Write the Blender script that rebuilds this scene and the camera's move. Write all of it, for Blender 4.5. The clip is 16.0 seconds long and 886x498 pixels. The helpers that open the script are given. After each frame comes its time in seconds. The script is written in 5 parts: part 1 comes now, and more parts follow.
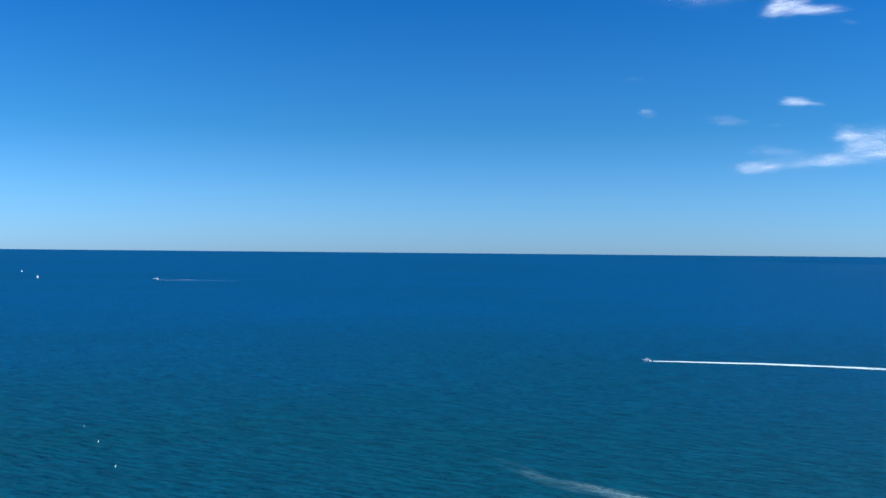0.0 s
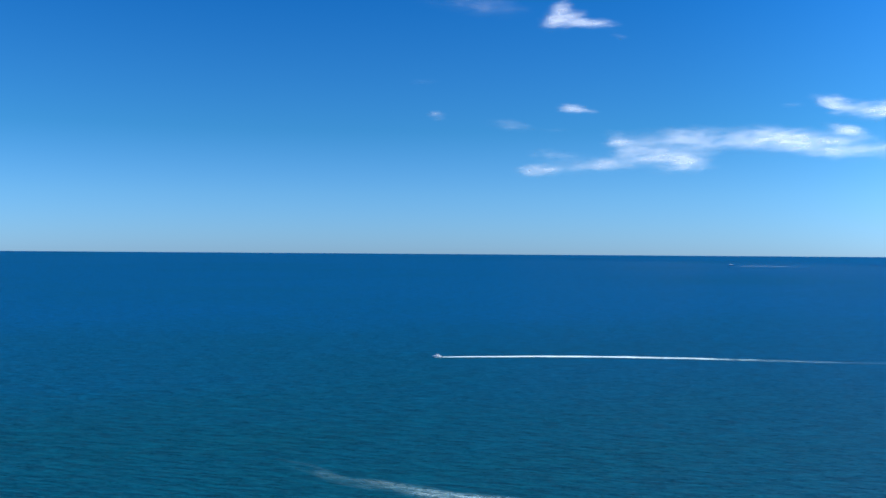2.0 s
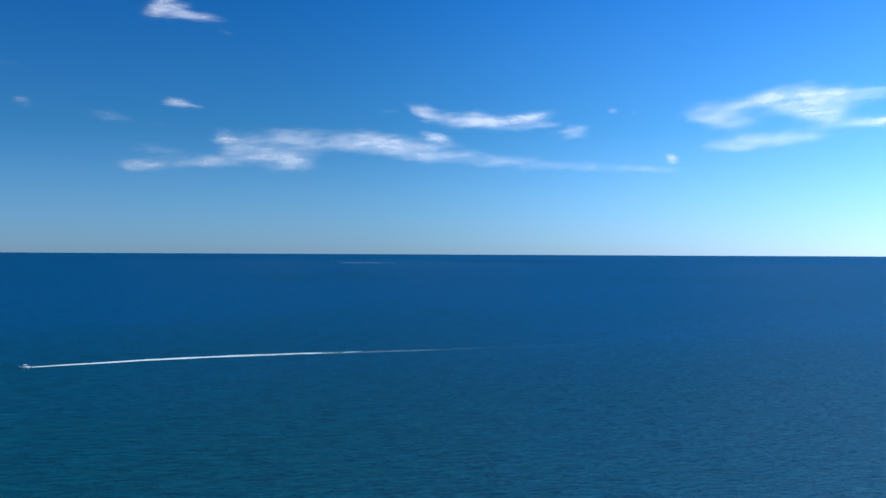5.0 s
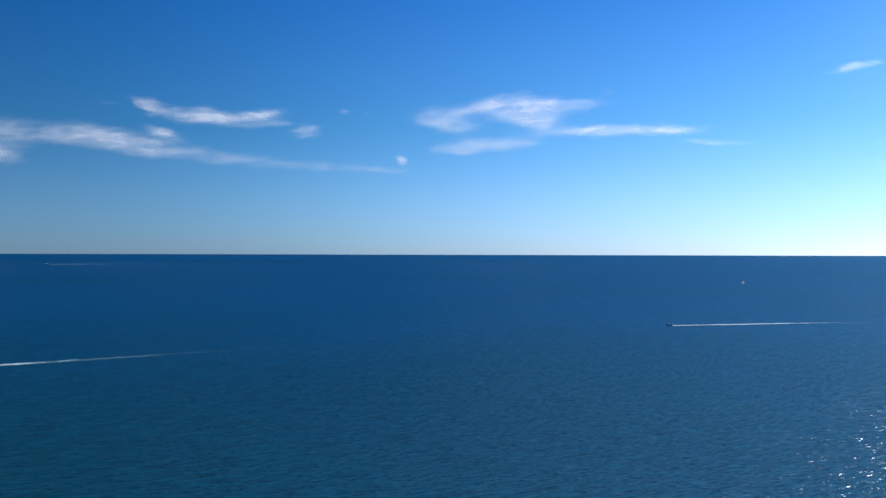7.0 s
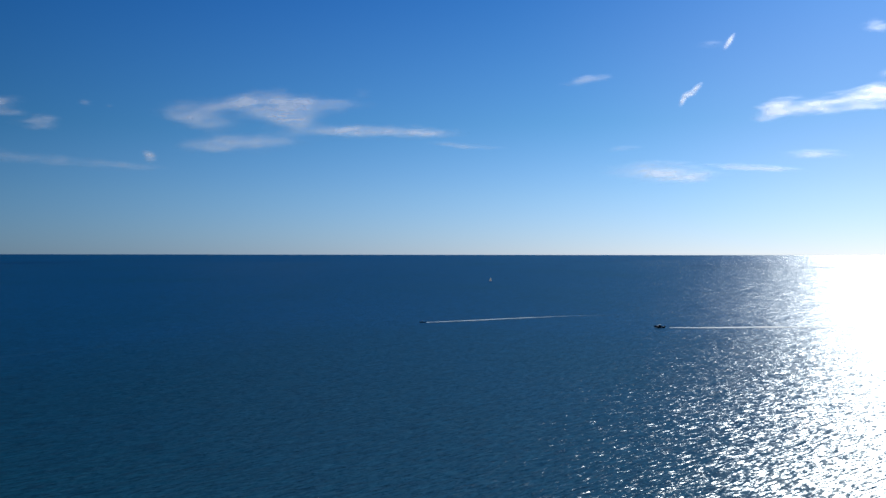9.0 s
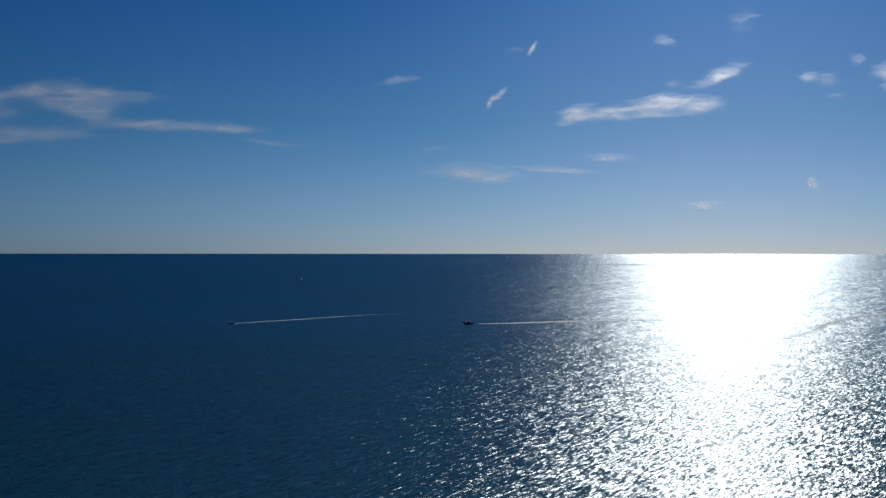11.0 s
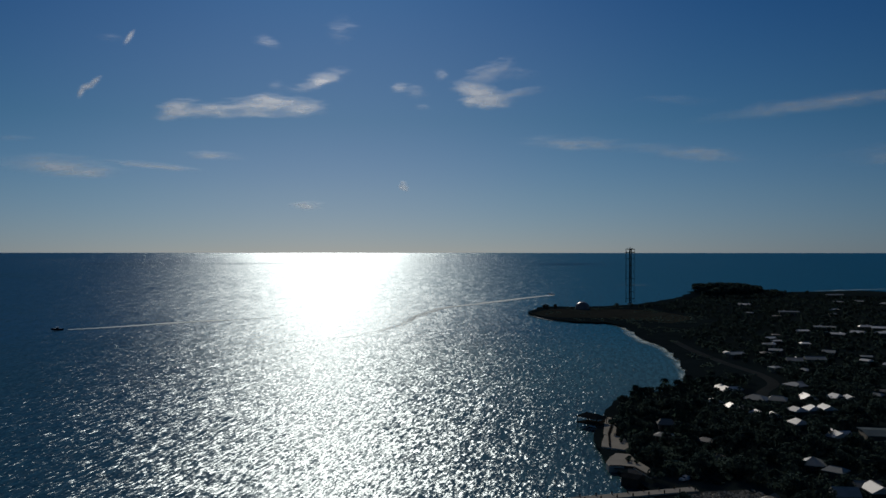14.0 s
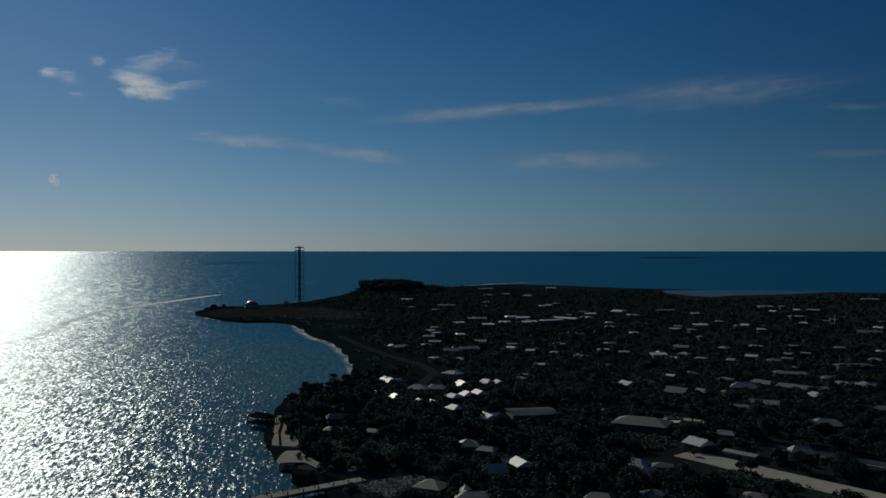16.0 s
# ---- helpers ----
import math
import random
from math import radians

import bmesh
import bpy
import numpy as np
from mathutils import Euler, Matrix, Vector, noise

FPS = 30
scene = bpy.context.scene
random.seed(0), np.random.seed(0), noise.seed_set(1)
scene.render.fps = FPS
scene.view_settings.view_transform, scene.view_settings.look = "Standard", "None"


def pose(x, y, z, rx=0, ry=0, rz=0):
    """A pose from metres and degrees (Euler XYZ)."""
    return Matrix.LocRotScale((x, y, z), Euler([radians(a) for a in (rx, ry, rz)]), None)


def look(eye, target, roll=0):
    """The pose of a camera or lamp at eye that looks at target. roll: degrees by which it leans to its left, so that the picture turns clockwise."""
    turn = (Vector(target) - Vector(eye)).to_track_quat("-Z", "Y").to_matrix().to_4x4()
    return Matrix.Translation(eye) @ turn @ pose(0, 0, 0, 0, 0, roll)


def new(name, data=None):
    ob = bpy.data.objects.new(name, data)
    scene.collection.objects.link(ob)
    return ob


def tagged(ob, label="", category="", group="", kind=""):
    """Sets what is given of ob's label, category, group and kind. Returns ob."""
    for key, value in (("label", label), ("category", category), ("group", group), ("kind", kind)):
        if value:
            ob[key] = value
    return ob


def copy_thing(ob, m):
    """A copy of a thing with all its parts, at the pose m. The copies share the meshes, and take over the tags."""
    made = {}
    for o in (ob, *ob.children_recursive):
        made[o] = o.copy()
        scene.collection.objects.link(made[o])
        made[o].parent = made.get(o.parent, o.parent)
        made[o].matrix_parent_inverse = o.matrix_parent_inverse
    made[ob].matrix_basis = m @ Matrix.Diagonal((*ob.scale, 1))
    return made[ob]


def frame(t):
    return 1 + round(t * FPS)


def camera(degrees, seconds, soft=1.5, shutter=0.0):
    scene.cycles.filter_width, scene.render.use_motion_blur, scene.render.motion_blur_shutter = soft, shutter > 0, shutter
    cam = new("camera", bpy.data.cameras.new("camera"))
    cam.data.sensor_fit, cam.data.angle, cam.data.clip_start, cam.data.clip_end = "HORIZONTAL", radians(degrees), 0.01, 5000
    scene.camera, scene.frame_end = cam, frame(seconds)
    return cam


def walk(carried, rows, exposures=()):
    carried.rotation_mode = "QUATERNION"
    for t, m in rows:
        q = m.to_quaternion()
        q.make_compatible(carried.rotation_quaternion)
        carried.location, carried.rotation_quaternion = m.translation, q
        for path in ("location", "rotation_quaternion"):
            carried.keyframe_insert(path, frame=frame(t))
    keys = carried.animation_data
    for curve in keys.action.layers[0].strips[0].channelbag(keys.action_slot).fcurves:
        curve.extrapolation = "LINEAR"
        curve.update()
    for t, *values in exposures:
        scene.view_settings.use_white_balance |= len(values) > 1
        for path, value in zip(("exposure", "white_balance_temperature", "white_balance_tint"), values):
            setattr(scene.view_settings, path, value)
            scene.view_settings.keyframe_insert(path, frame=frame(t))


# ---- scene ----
cam = camera(52.6, 16.0)
EYE = 75.0


def aim(yaw, pitch, roll):
    return pose(0, 0, EYE, 90 + pitch, 0, yaw) @ pose(0, 0, 0, 0, 0, roll)


PATH = [
    (0.0, -0.00, -0.60, 0.53),
    (0.5, -3.00, -0.59, 0.50),
    (1.0, -6.19, -0.58, 0.47),
    (1.5, -9.69, -0.56, 0.45),
    (2.0, -13.20, -0.54, 0.41),
    (2.5, -16.70, -0.54, 0.37),
    (3.0, -20.22, -0.54, 0.34),
    (3.5, -24.53, -0.52, 0.32),
    (4.0, -29.67, -0.49, 0.36),
    (4.2, -31.38, -0.50, 0.35),
    (6.3, -48.65, -0.47, 0.14),
    (6.5, -50.37, -0.47, 0.13),
    (7.0, -54.84, -0.49, 0.14),
    (7.5, -59.32, -0.50, 0.13),
    (8.0, -63.79, -0.52, 0.09),
    (8.5, -67.84, -0.53, 0.10),
    (8.7, -68.86, -0.51, 0.09),
    (10.8, -80.91, -0.55, 0.04),
    (11.0, -82.32, -0.55, 0.04),
    (11.5, -86.08, -0.54, 0.04),
    (12.0, -89.95, -0.55, 0.05),
    (12.5, -94.03, -0.56, 0.08),
    (13.0, -98.14, -0.56, 0.06),
    (13.5, -102.44, -0.59, 0.02),
    (14.0, -107.23, -0.61, 0.02),
    (14.5, -112.13, -0.64, 0.00),
    (15.0, -117.45, -0.66, -0.01),
    (15.5, -122.89, -0.68, -0.02),
    (16.0, -128.13, -0.71, 0.00)]
walk(cam, [(t, aim(a, b, c)) for t, a, b, c in PATH],
     exposures=[(0.0, 1.2, 6500, 10), (3.0, 1.15, 6500, 10), (4.0, 0.95, 6500, 10), (7.0, 0.32, 6600, 13), (8.5, -0.16, 6700, 13), (11.0, -1.36, 6600, 11),
                (12.5, -1.9, 6700, 10), (14.5, -1.88, 7150, 9), (15.5, -1.93, 7200, 7), (16.0, -1.76, 7250, 6)])

# ---- daylight ----
SUN_AZ, SUN_EL = 100.0, 26.0
sun_way = Vector((math.sin(radians(SUN_AZ)) * math.cos(radians(SUN_EL)), math.cos(radians(SUN_AZ)) * math.cos(radians(SUN_EL)), math.sin(radians(SUN_EL))))
sun_data = bpy.data.lights.new("sun", "SUN")
sun_data.energy, sun_data.angle, sun_data.color = 5.0, radians(0.53), (1.0, 0.97, 0.93)
sun = new("sun", sun_data)
sun.matrix_world = look((0, 0, 400), Vector((0, 0, 400)) - sun_way)

world = bpy.data.worlds.new("world")
scene.world = world
world.use_nodes = True
wt = world.node_tree
wt.nodes.clear()
w_out = wt.nodes.new("ShaderNodeOutputWorld")
w_bg = wt.nodes.new("ShaderNodeBackground")
w_sky = wt.nodes.new("ShaderNodeTexSky")
w_sky.sky_type, w_sky.sun_disc = "NISHITA", False
w_sky.sun_elevation, w_sky.sun_rotation = radians(SUN_EL), radians(SUN_AZ)
w_sky.altitude, w_sky.air_density, w_sky.dust_density, w_sky.ozone_density = 0, 1.0, 0.35, 3.0
# the sea's edge lies a little under the level, so the lowest sky is carried down to it
w_tc = wt.nodes.new("ShaderNodeTexCoord")
w_lift = wt.nodes.new("ShaderNodeVectorMath")
w_lift.operation = "ADD"
w_lift.inputs[1].default_value = (0, 0, 0.02)
w_xyz = wt.nodes.new("ShaderNodeSeparateXYZ")
w_ramp = wt.nodes.new("ShaderNodeValToRGB")  # clean sea air: the blue deepens with height
w_ramp.color_ramp.interpolation = "LINEAR"
for k, (at, tint) in enumerate(((0.0, (0.56, 1.00, 2.00)), (0.07, (0.42, 0.92, 1.63)), (0.14, (0.21, 0.77, 1.33)), (0.31, (0.045, 0.63, 1.36)), (0.62, (0.12, 0.72, 1.42)), (0.80, (1.25, 1.18, 1.36)), (1.0, (2.15, 1.70, 1.50)))):
    stop = w_ramp.color_ramp.elements[k] if k < 2 else w_ramp.color_ramp.elements.new(at)
    stop.position, stop.color = at, (*tint, 1)
w_tint = wt.nodes.new("ShaderNodeMix")
w_tint.data_type, w_tint.blend_type = "RGBA", "MULTIPLY"
w_tint.inputs[0].default_value = 1.0
wt.links.new(w_tc.outputs["Generated"], w_lift.inputs[0])
wt.links.new(w_lift.outputs[0], w_sky.inputs["Vector"])
wt.links.new(w_sky.outputs[0], w_tint.inputs[6])
wt.links.new(w_lift.outputs[0], w_xyz.inputs[0])
wt.links.new(w_xyz.outputs[2], w_ramp.inputs[0])
# pale haze round the sun
w_dot = wt.nodes.new("ShaderNodeVectorMath")
w_dot.operation = "DOT_PRODUCT"
w_dot.inputs[1].default_value = sun_way
w_near = wt.nodes.new("ShaderNodeMapRange")
w_near.interpolation_type = "SMOOTHSTEP"
w_near.inputs[1].default_value, w_near.inputs[2].default_value = 0.35, 1.0
w_ramp_sun = wt.nodes.new("ShaderNodeValToRGB")
for k, (at, tint) in enumerate(((0.0, (0.72, 1.05, 1.98)), (0.07, (0.57, 0.95, 1.60)), (0.15, (0.34, 0.79, 1.30)), (0.31, (0.13, 0.57, 1.20)), (0.62, (0.14, 0.66, 1.30)), (0.80, (1.25, 1.18, 1.36)), (1.0, (2.15, 1.70, 1.50)))):
    stop = w_ramp_sun.color_ramp.elements[k] if k < 2 else w_ramp_sun.color_ramp.elements.new(at)
    stop.position, stop.color = at, (*tint, 1)
w_haze = wt.nodes.new("ShaderNodeMix")
w_haze.data_type = "RGBA"
wt.links.new(w_tc.outputs["Generated"], w_dot.inputs[0])
wt.links.new(w_dot.outputs["Value"], w_near.inputs[0])
wt.links.new(w_near.outputs[0], w_haze.inputs[0])
wt.links.new(w_ramp.outputs[0], w_haze.inputs[6])
wt.links.new(w_xyz.outputs[2], w_ramp_sun.inputs[0])
wt.links.new(w_ramp_sun.outputs[0], w_haze.inputs[7])
wt.links.new(w_haze.outputs[2], w_tint.inputs[7])
# the clear sky is darkest a right angle and more from the sun
w_dim = wt.nodes.new("ShaderNodeMapRange")
w_dim.interpolation_type = "SMOOTHSTEP"
for k, v in enumerate((0.30, 1.0, 0.58, 1.04)):
    w_dim.inputs[k + 1].default_value = v
w_all = wt.nodes.new("ShaderNodeVectorMath")
w_all.operation = "SCALE"
wt.links.new(w_dot.outputs["Value"], w_dim.inputs[0])
wt.links.new(w_dim.outputs[0], w_all.inputs["Scale"])
wt.links.new(w_tint.outputs[2], w_all.inputs[0])
# close round the sun the glare turns pale and violet
w_glow = wt.nodes.new("ShaderNodeMapRange")
w_glow.interpolation_type = "SMOOTHSTEP"
for k, v in enumerate((0.88, 1.0, 0.0, 1.0)):
    w_glow.inputs[k + 1].default_value = v
w_pale = wt.nodes.new("ShaderNodeMix")
w_pale.data_type, w_pale.blend_type = "RGBA", "MULTIPLY"
w_pale.inputs[7].default_value = (1.5, 1.05, 1.05, 1)
wt.links.new(w_dot.outputs["Value"], w_glow.inputs[0])
wt.links.new(w_glow.outputs[0], w_pale.inputs[0])
wt.links.new(w_all.outputs[0], w_pale.inputs[6])
wt.links.new(w_pale.outputs[2], w_bg.inputs["Color"])
w_bg.inputs["Strength"].default_value = 0.076
wt.links.new(w_bg.outputs[0], w_out.inputs[0])


# ---- materials ----
class Nodes:
    """A short way to write node trees."""

    def __init__(self, name):
        self.mat = bpy.data.materials.new(name)
        self.mat.use_nodes = True
        self.t = self.mat.node_tree
        self.t.nodes.clear()
        self.out = self.t.nodes.new("ShaderNodeOutputMaterial")

    def add(self, kind, operation=None, data_type=None, blend_type=None, interpolation_type=None, attribute_name=None):
        n = self.t.nodes.new("ShaderNode" + kind)
        if data_type:
            n.data_type = data_type
        if operation:
            n.operation = operation
        if blend_type:
            n.blend_type = blend_type
        if interpolation_type:
            n.interpolation_type = interpolation_type
        if attribute_name:
            n.attribute_name = attribute_name
        return n

    def put(self, node, **values):
        for key, value in values.items():
            sock = node.inputs[key.replace("_", " ")]
            if isinstance(value, bpy.types.NodeSocket):
                self.t.links.new(value, sock)
            else:
                sock.default_value = value
        return node

    def link(self, a, b):
        self.t.links.new(a, b)

    def noise(self, vector, scale, detail=4.0, rough=0.55, distortion=0.0):
        n = self.add("TexNoise")
        self.put(n, Scale=scale, Detail=detail, Roughness=rough, Distortion=distortion)
        self.link(vector, n.inputs["Vector"])
        return n.outputs["Fac"]

    def span(self, value, a, b, c=0.0, d=1.0, smooth=False):
        n = self.add("MapRange", interpolation_type="SMOOTHSTEP" if smooth else "LINEAR")
        self.link(value, n.inputs[0])
        for k, v in enumerate((a, b, c, d)):
            n.inputs[k + 1].default_value = v
        return n.outputs[0]

    def math(self, op, a, b=None):
        n = self.add("Math", operation=op)
        for k, v in enumerate((a, b)):
            if v is None:
                continue
            if isinstance(v, bpy.types.NodeSocket):
                self.link(v, n.inputs[k])
            else:
                n.inputs[k].default_value = v
        return n.outputs[0]

    def mix(self, fac, a, b, blend="MIX"):
        n = self.add("Mix", data_type="RGBA", blend_type=blend)
        for k, v in ((0, fac), (6, a), (7, b)):
            if isinstance(v, bpy.types.NodeSocket):
                self.link(v, n.inputs[k])
            elif k == 0:
                n.inputs[0].default_value = v
            else:
                n.inputs[k].default_value = (*v, 1)
        return n.outputs[2]

    def place(self):
        return self.add("NewGeometry").outputs["Position"]

    def stretch(self, vector, scale, turn=0.0):
        n = self.add("Mapping")
        n.vector_type = "TEXTURE"  # turned first, then stretched
        n.inputs["Scale"].default_value = [1 / k for k in scale]
        n.inputs["Rotation"].default_value = (0, 0, radians(turn))
        self.link(vector, n.inputs["Vector"])
        return n.outputs[0]

    def bump(self, height, strength, distance, after=None):
        n = self.add("Bump")
        n.inputs["Strength"].default_value = strength
        n.inputs["Distance"].default_value = distance
        self.link(height, n.inputs["Height"])
        if after is not None:
            self.link(after, n.inputs["Normal"])
        return n.outputs[0]


def rough_paint(name, low, high, scale=1.0, roughness=0.7, metallic=0.0, bump=0.02, fine=8.0, vary=0.0, sheen=0.5, matte=1.0):
    """A weathered surface: two colours by a broad noise, a fine grain, and a light relief."""
    m = Nodes(name)
    p = m.place()
    broad = m.span(m.noise(p, 0.35 * scale), 0.3, 0.7)
    grain = m.noise(p, fine * scale, 3)
    col = m.mix(broad, low, high)
    col = m.mix(0.35, col, m.mix(grain, [c * 0.6 for c in low], [min(1, c * 1.25) for c in high]))
    if vary:
        r = m.span(m.add("ObjectInfo").outputs["Random"], 0, 1, 1 - vary, 1 + vary * 0.3)
        c = m.add("CombineColor")
        for k in range(3):
            m.link(r, c.inputs[k])
        col = m.mix(1.0, col, c.outputs[0], "MULTIPLY")
    if sheen < 0.2:
        b = m.put(m.add("BsdfDiffuse"), Color=col, Roughness=matte, Normal=m.bump(grain, 0.6, bump))
        m.link(b.outputs[0], m.out.inputs[0])
        return m.mat
    b = m.add("BsdfPrincipled")
    m.put(b, Base_Color=col, Specular_IOR_Level=sheen, Roughness=roughness, Metallic=metallic, Normal=m.bump(grain, 0.6, bump))
    m.link(b.outputs[0], m.out.inputs[0])
    return m.mat


WAVE_TURN = -28


def sea_material():
    m = Nodes("sea_water")
    p = m.place()
    dist = m.add("VectorMath", operation="LENGTH")
    m.link(p, dist.inputs[0])
    away = dist.outputs["Value"]

    # wind waves run north-north-east, so their crests lie along WAVE_TURN; offshore they grow longer
    def slopes(length, width, detail, k, grow):
        n = m.add("TexNoise")
        m.put(n, Scale=1.0, Detail=detail, Roughness=0.55, Distortion=0.35)
        m.link(m.stretch(p, (1 / length, 1 / width, 0.3), WAVE_TURN), n.inputs["Vector"])
        mid = m.add("VectorMath", operation="SUBTRACT")
        mid.inputs[1].default_value = (0.5, 0.5, 0.5)
        m.link(n.outputs["Color"], mid.inputs[0])
        size = m.add("VectorMath", operation="MULTIPLY")
        size.inputs[1].default_value = (k, k * 1.1, 0.0)
        m.link(mid.outputs[0], size.inputs[0])
        part_of = m.add("VectorMath", operation="SCALE")
        m.link(size.outputs[0], part_of.inputs[0])
        m.link(grow, part_of.inputs["Scale"])
        return part_of.outputs[0], n.outputs["Fac"]

    def plus(a, b):
        n = m.add("VectorMath", operation="ADD")
        m.link(a, n.inputs[0])
        if isinstance(b, bpy.types.NodeSocket):
            m.link(b, n.inputs[1])
        else:
            n.inputs[1].default_value = b
        return n.outputs[0]

    near, short = slopes(1.1, 0.65, 3.0, 0.78, m.span(away, 330, 1000, 1.0, 0.45, True))
    mid, chop = slopes(2.9, 1.5, 2.0, 0.62, m.span(away, 250, 900, 0.6, 1.0, True))
    swell, _ = slopes(5.0, 1.0, 1.0, 0.74, m.span(away, 350, 900, 1.0, 0.2, True))
    far, _ = slopes(22.0, 7.0, 2.0, 0.42, m.span(away, 500, 1800, 0.3, 1.0, True))
    wave = m.add("VectorMath", operation="NORMALIZE")
    m.link(plus(plus(plus(near, mid), plus(swell, far)), (0, 0, 1)), wave.inputs[0])
    n3 = wave.outputs[0]
    # colour by distance from the origin: greener near, deep blue far, in broad patches
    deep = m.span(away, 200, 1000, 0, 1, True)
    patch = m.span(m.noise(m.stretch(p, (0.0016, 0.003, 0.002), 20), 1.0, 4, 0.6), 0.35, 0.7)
    far_mix = m.math("ADD", deep, m.math("MULTIPLY", m.math("SUBTRACT", patch, 0.5), 0.5))
    col = m.mix(far_mix, (0.0002, 0.038, 0.055), (0.0002, 0.051, 0.130))
    # the nearer water is mixed towards a darker blue to the east
    axes = m.add("SeparateXYZ")
    m.link(p, axes.inputs[0])
    east_dark = m.math("MULTIPLY", m.span(axes.outputs[0], 60, 380, 0.0, 0.5, True), m.math("SUBTRACT", 1.0, deep))
    col = m.mix(east_dark, col, (0.0002, 0.033, 0.078))
    bay = m.add("VectorMath", operation="DISTANCE")  # sandy shallows inside the bay
    m.link(p, bay.inputs[0])
    bay.inputs[1].default_value = (490, -235, 0)
    col = m.mix(m.span(bay.outputs["Value"], 60, 230, 0.9, 0.0, True), col, (0.050, 0.116, 0.122))
    shelf = m.add("VectorMath", operation="DISTANCE")  # murky water along the quays
    m.link(p, shelf.inputs[0])
    shelf.inputs[1].default_value = (275, -110, 0)
    col = m.mix(m.span(shelf.outputs["Value"], 30, 170, 0.85, 0.0, True), col, (0.024, 0.062, 0.066))
    # past the headland the water is blue-green, its colour brightened to paint far haze
    haze_lift = m.math("MULTIPLY", m.span(axes.outputs[1], -60, -420, 0.0, 1.0, True), m.span(axes.outputs[0], 250, 600, 0.0, 0.75, True))
    col = m.mix(haze_lift, col, (0.003, 0.132, 0.232))
    # wave shading painted into the colour: noise bands run from dark to pale
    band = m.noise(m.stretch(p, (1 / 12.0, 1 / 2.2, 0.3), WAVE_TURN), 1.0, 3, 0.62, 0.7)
    crest_shade = m.span(m.math("ADD", m.math("MULTIPLY", band, 0.6), m.math("ADD", m.math("MULTIPLY", chop, 0.25), m.math("MULTIPLY", short, 0.15))), 0.40, 0.60, 0.50, 1.52)
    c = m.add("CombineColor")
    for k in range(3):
        m.link(crest_shade, c.inputs[k])
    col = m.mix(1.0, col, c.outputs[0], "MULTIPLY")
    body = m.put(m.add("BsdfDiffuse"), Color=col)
    gloss = m.put(m.add("BsdfGlossy"), Color=(0.82, 0.94, 1, 1), Roughness=m.span(away, 250, 1100, 0.35, 0.42, True), Normal=n3)
    gloss.distribution = "BECKMANN"
    # wave slopes keep the mean reflection of a rough sea low even at a grazing view
    fresnel = m.put(m.add("Fresnel"), IOR=1.33, Normal=n3)
    both = m.add("MixShader")
    most = m.math("ADD", m.span(away, 250, 1500, 0.115, 0.14), m.span(away, 1800, 4900, 0.0, 0.05))
    m.link(m.math("MINIMUM", fresnel.outputs[0], most), both.inputs[0])
    m.link(body.outputs[0], both.inputs[1])
    m.link(gloss.outputs[0], both.inputs[2])
    # the steepest small faces throw a wide sheen to both sides of the sun
    steep = m.put(m.add("BsdfGlossy"), Color=(0.30, 0.75, 1, 1), Roughness=0.80, Normal=n3)
    steep.distribution = "BECKMANN"
    sheen = m.add("MixShader")
    sheen.inputs[0].default_value = 0.013
    m.link(both.outputs[0], sheen.inputs[1])
    m.link(steep.outputs[0], sheen.inputs[2])
    m.link(sheen.outputs[0], m.out.inputs[0])
    return m.mat


def cloud_material():
    m = Nodes("cloud_vapour")
    a = m.add("Attribute", attribute_name="thickness").outputs["Fac"]
    p = m.place()
    fine = m.noise(m.stretch(p, (0.006, 0.006, 0.022)), 1.0, 6, 0.66, 0.5)
    thick = m.math("MULTIPLY", a, m.span(fine, 0.28, 0.72, 0.48, 1.25))
    alpha = m.span(thick, 0.0, 1.0, 0.0, 0.42, True)
    # droplets pass the sunlight on: most of it all ways, some of it forward
    face = m.add("VectorMath", operation="ADD")
    face.inputs[1].default_value = sun_way * -0.45
    m.link(m.add("NewGeometry").outputs["Normal"], face.inputs[0])
    level = m.add("VectorMath", operation="NORMALIZE")
    m.link(face.outputs[0], level.inputs[0])
    dif = m.put(m.add("BsdfDiffuse"), Color=(0.42, 0.42, 0.43, 1))
    tra = m.put(m.add("BsdfTranslucent"), Color=(0.93, 0.96, 1.0, 1), Normal=level.outputs[0])
    fwd = m.put(m.add("BsdfRefraction"), Color=(0.95, 0.93, 0.90, 1), Roughness=0.8, IOR=1.45)
    soft = m.add("MixShader")
    soft.inputs[0].default_value = 0.6
    m.link(dif.outputs[0], soft.inputs[1])
    m.link(tra.outputs[0], soft.inputs[2])
    lit = m.add("MixShader")
    lit.inputs[0].default_value = 0.36
    m.link(soft.outputs[0], lit.inputs[1])
    m.link(fwd.outputs[0], lit.inputs[2])
    clear = m.add("BsdfTransparent")
    mx = m.add("MixShader")
    m.link(alpha, mx.inputs[0])
    m.link(clear.outputs[0], mx.inputs[1])
    m.link(lit.outputs[0], mx.inputs[2])
    m.link(mx.outputs[0], m.out.inputs[0])
    return m.mat


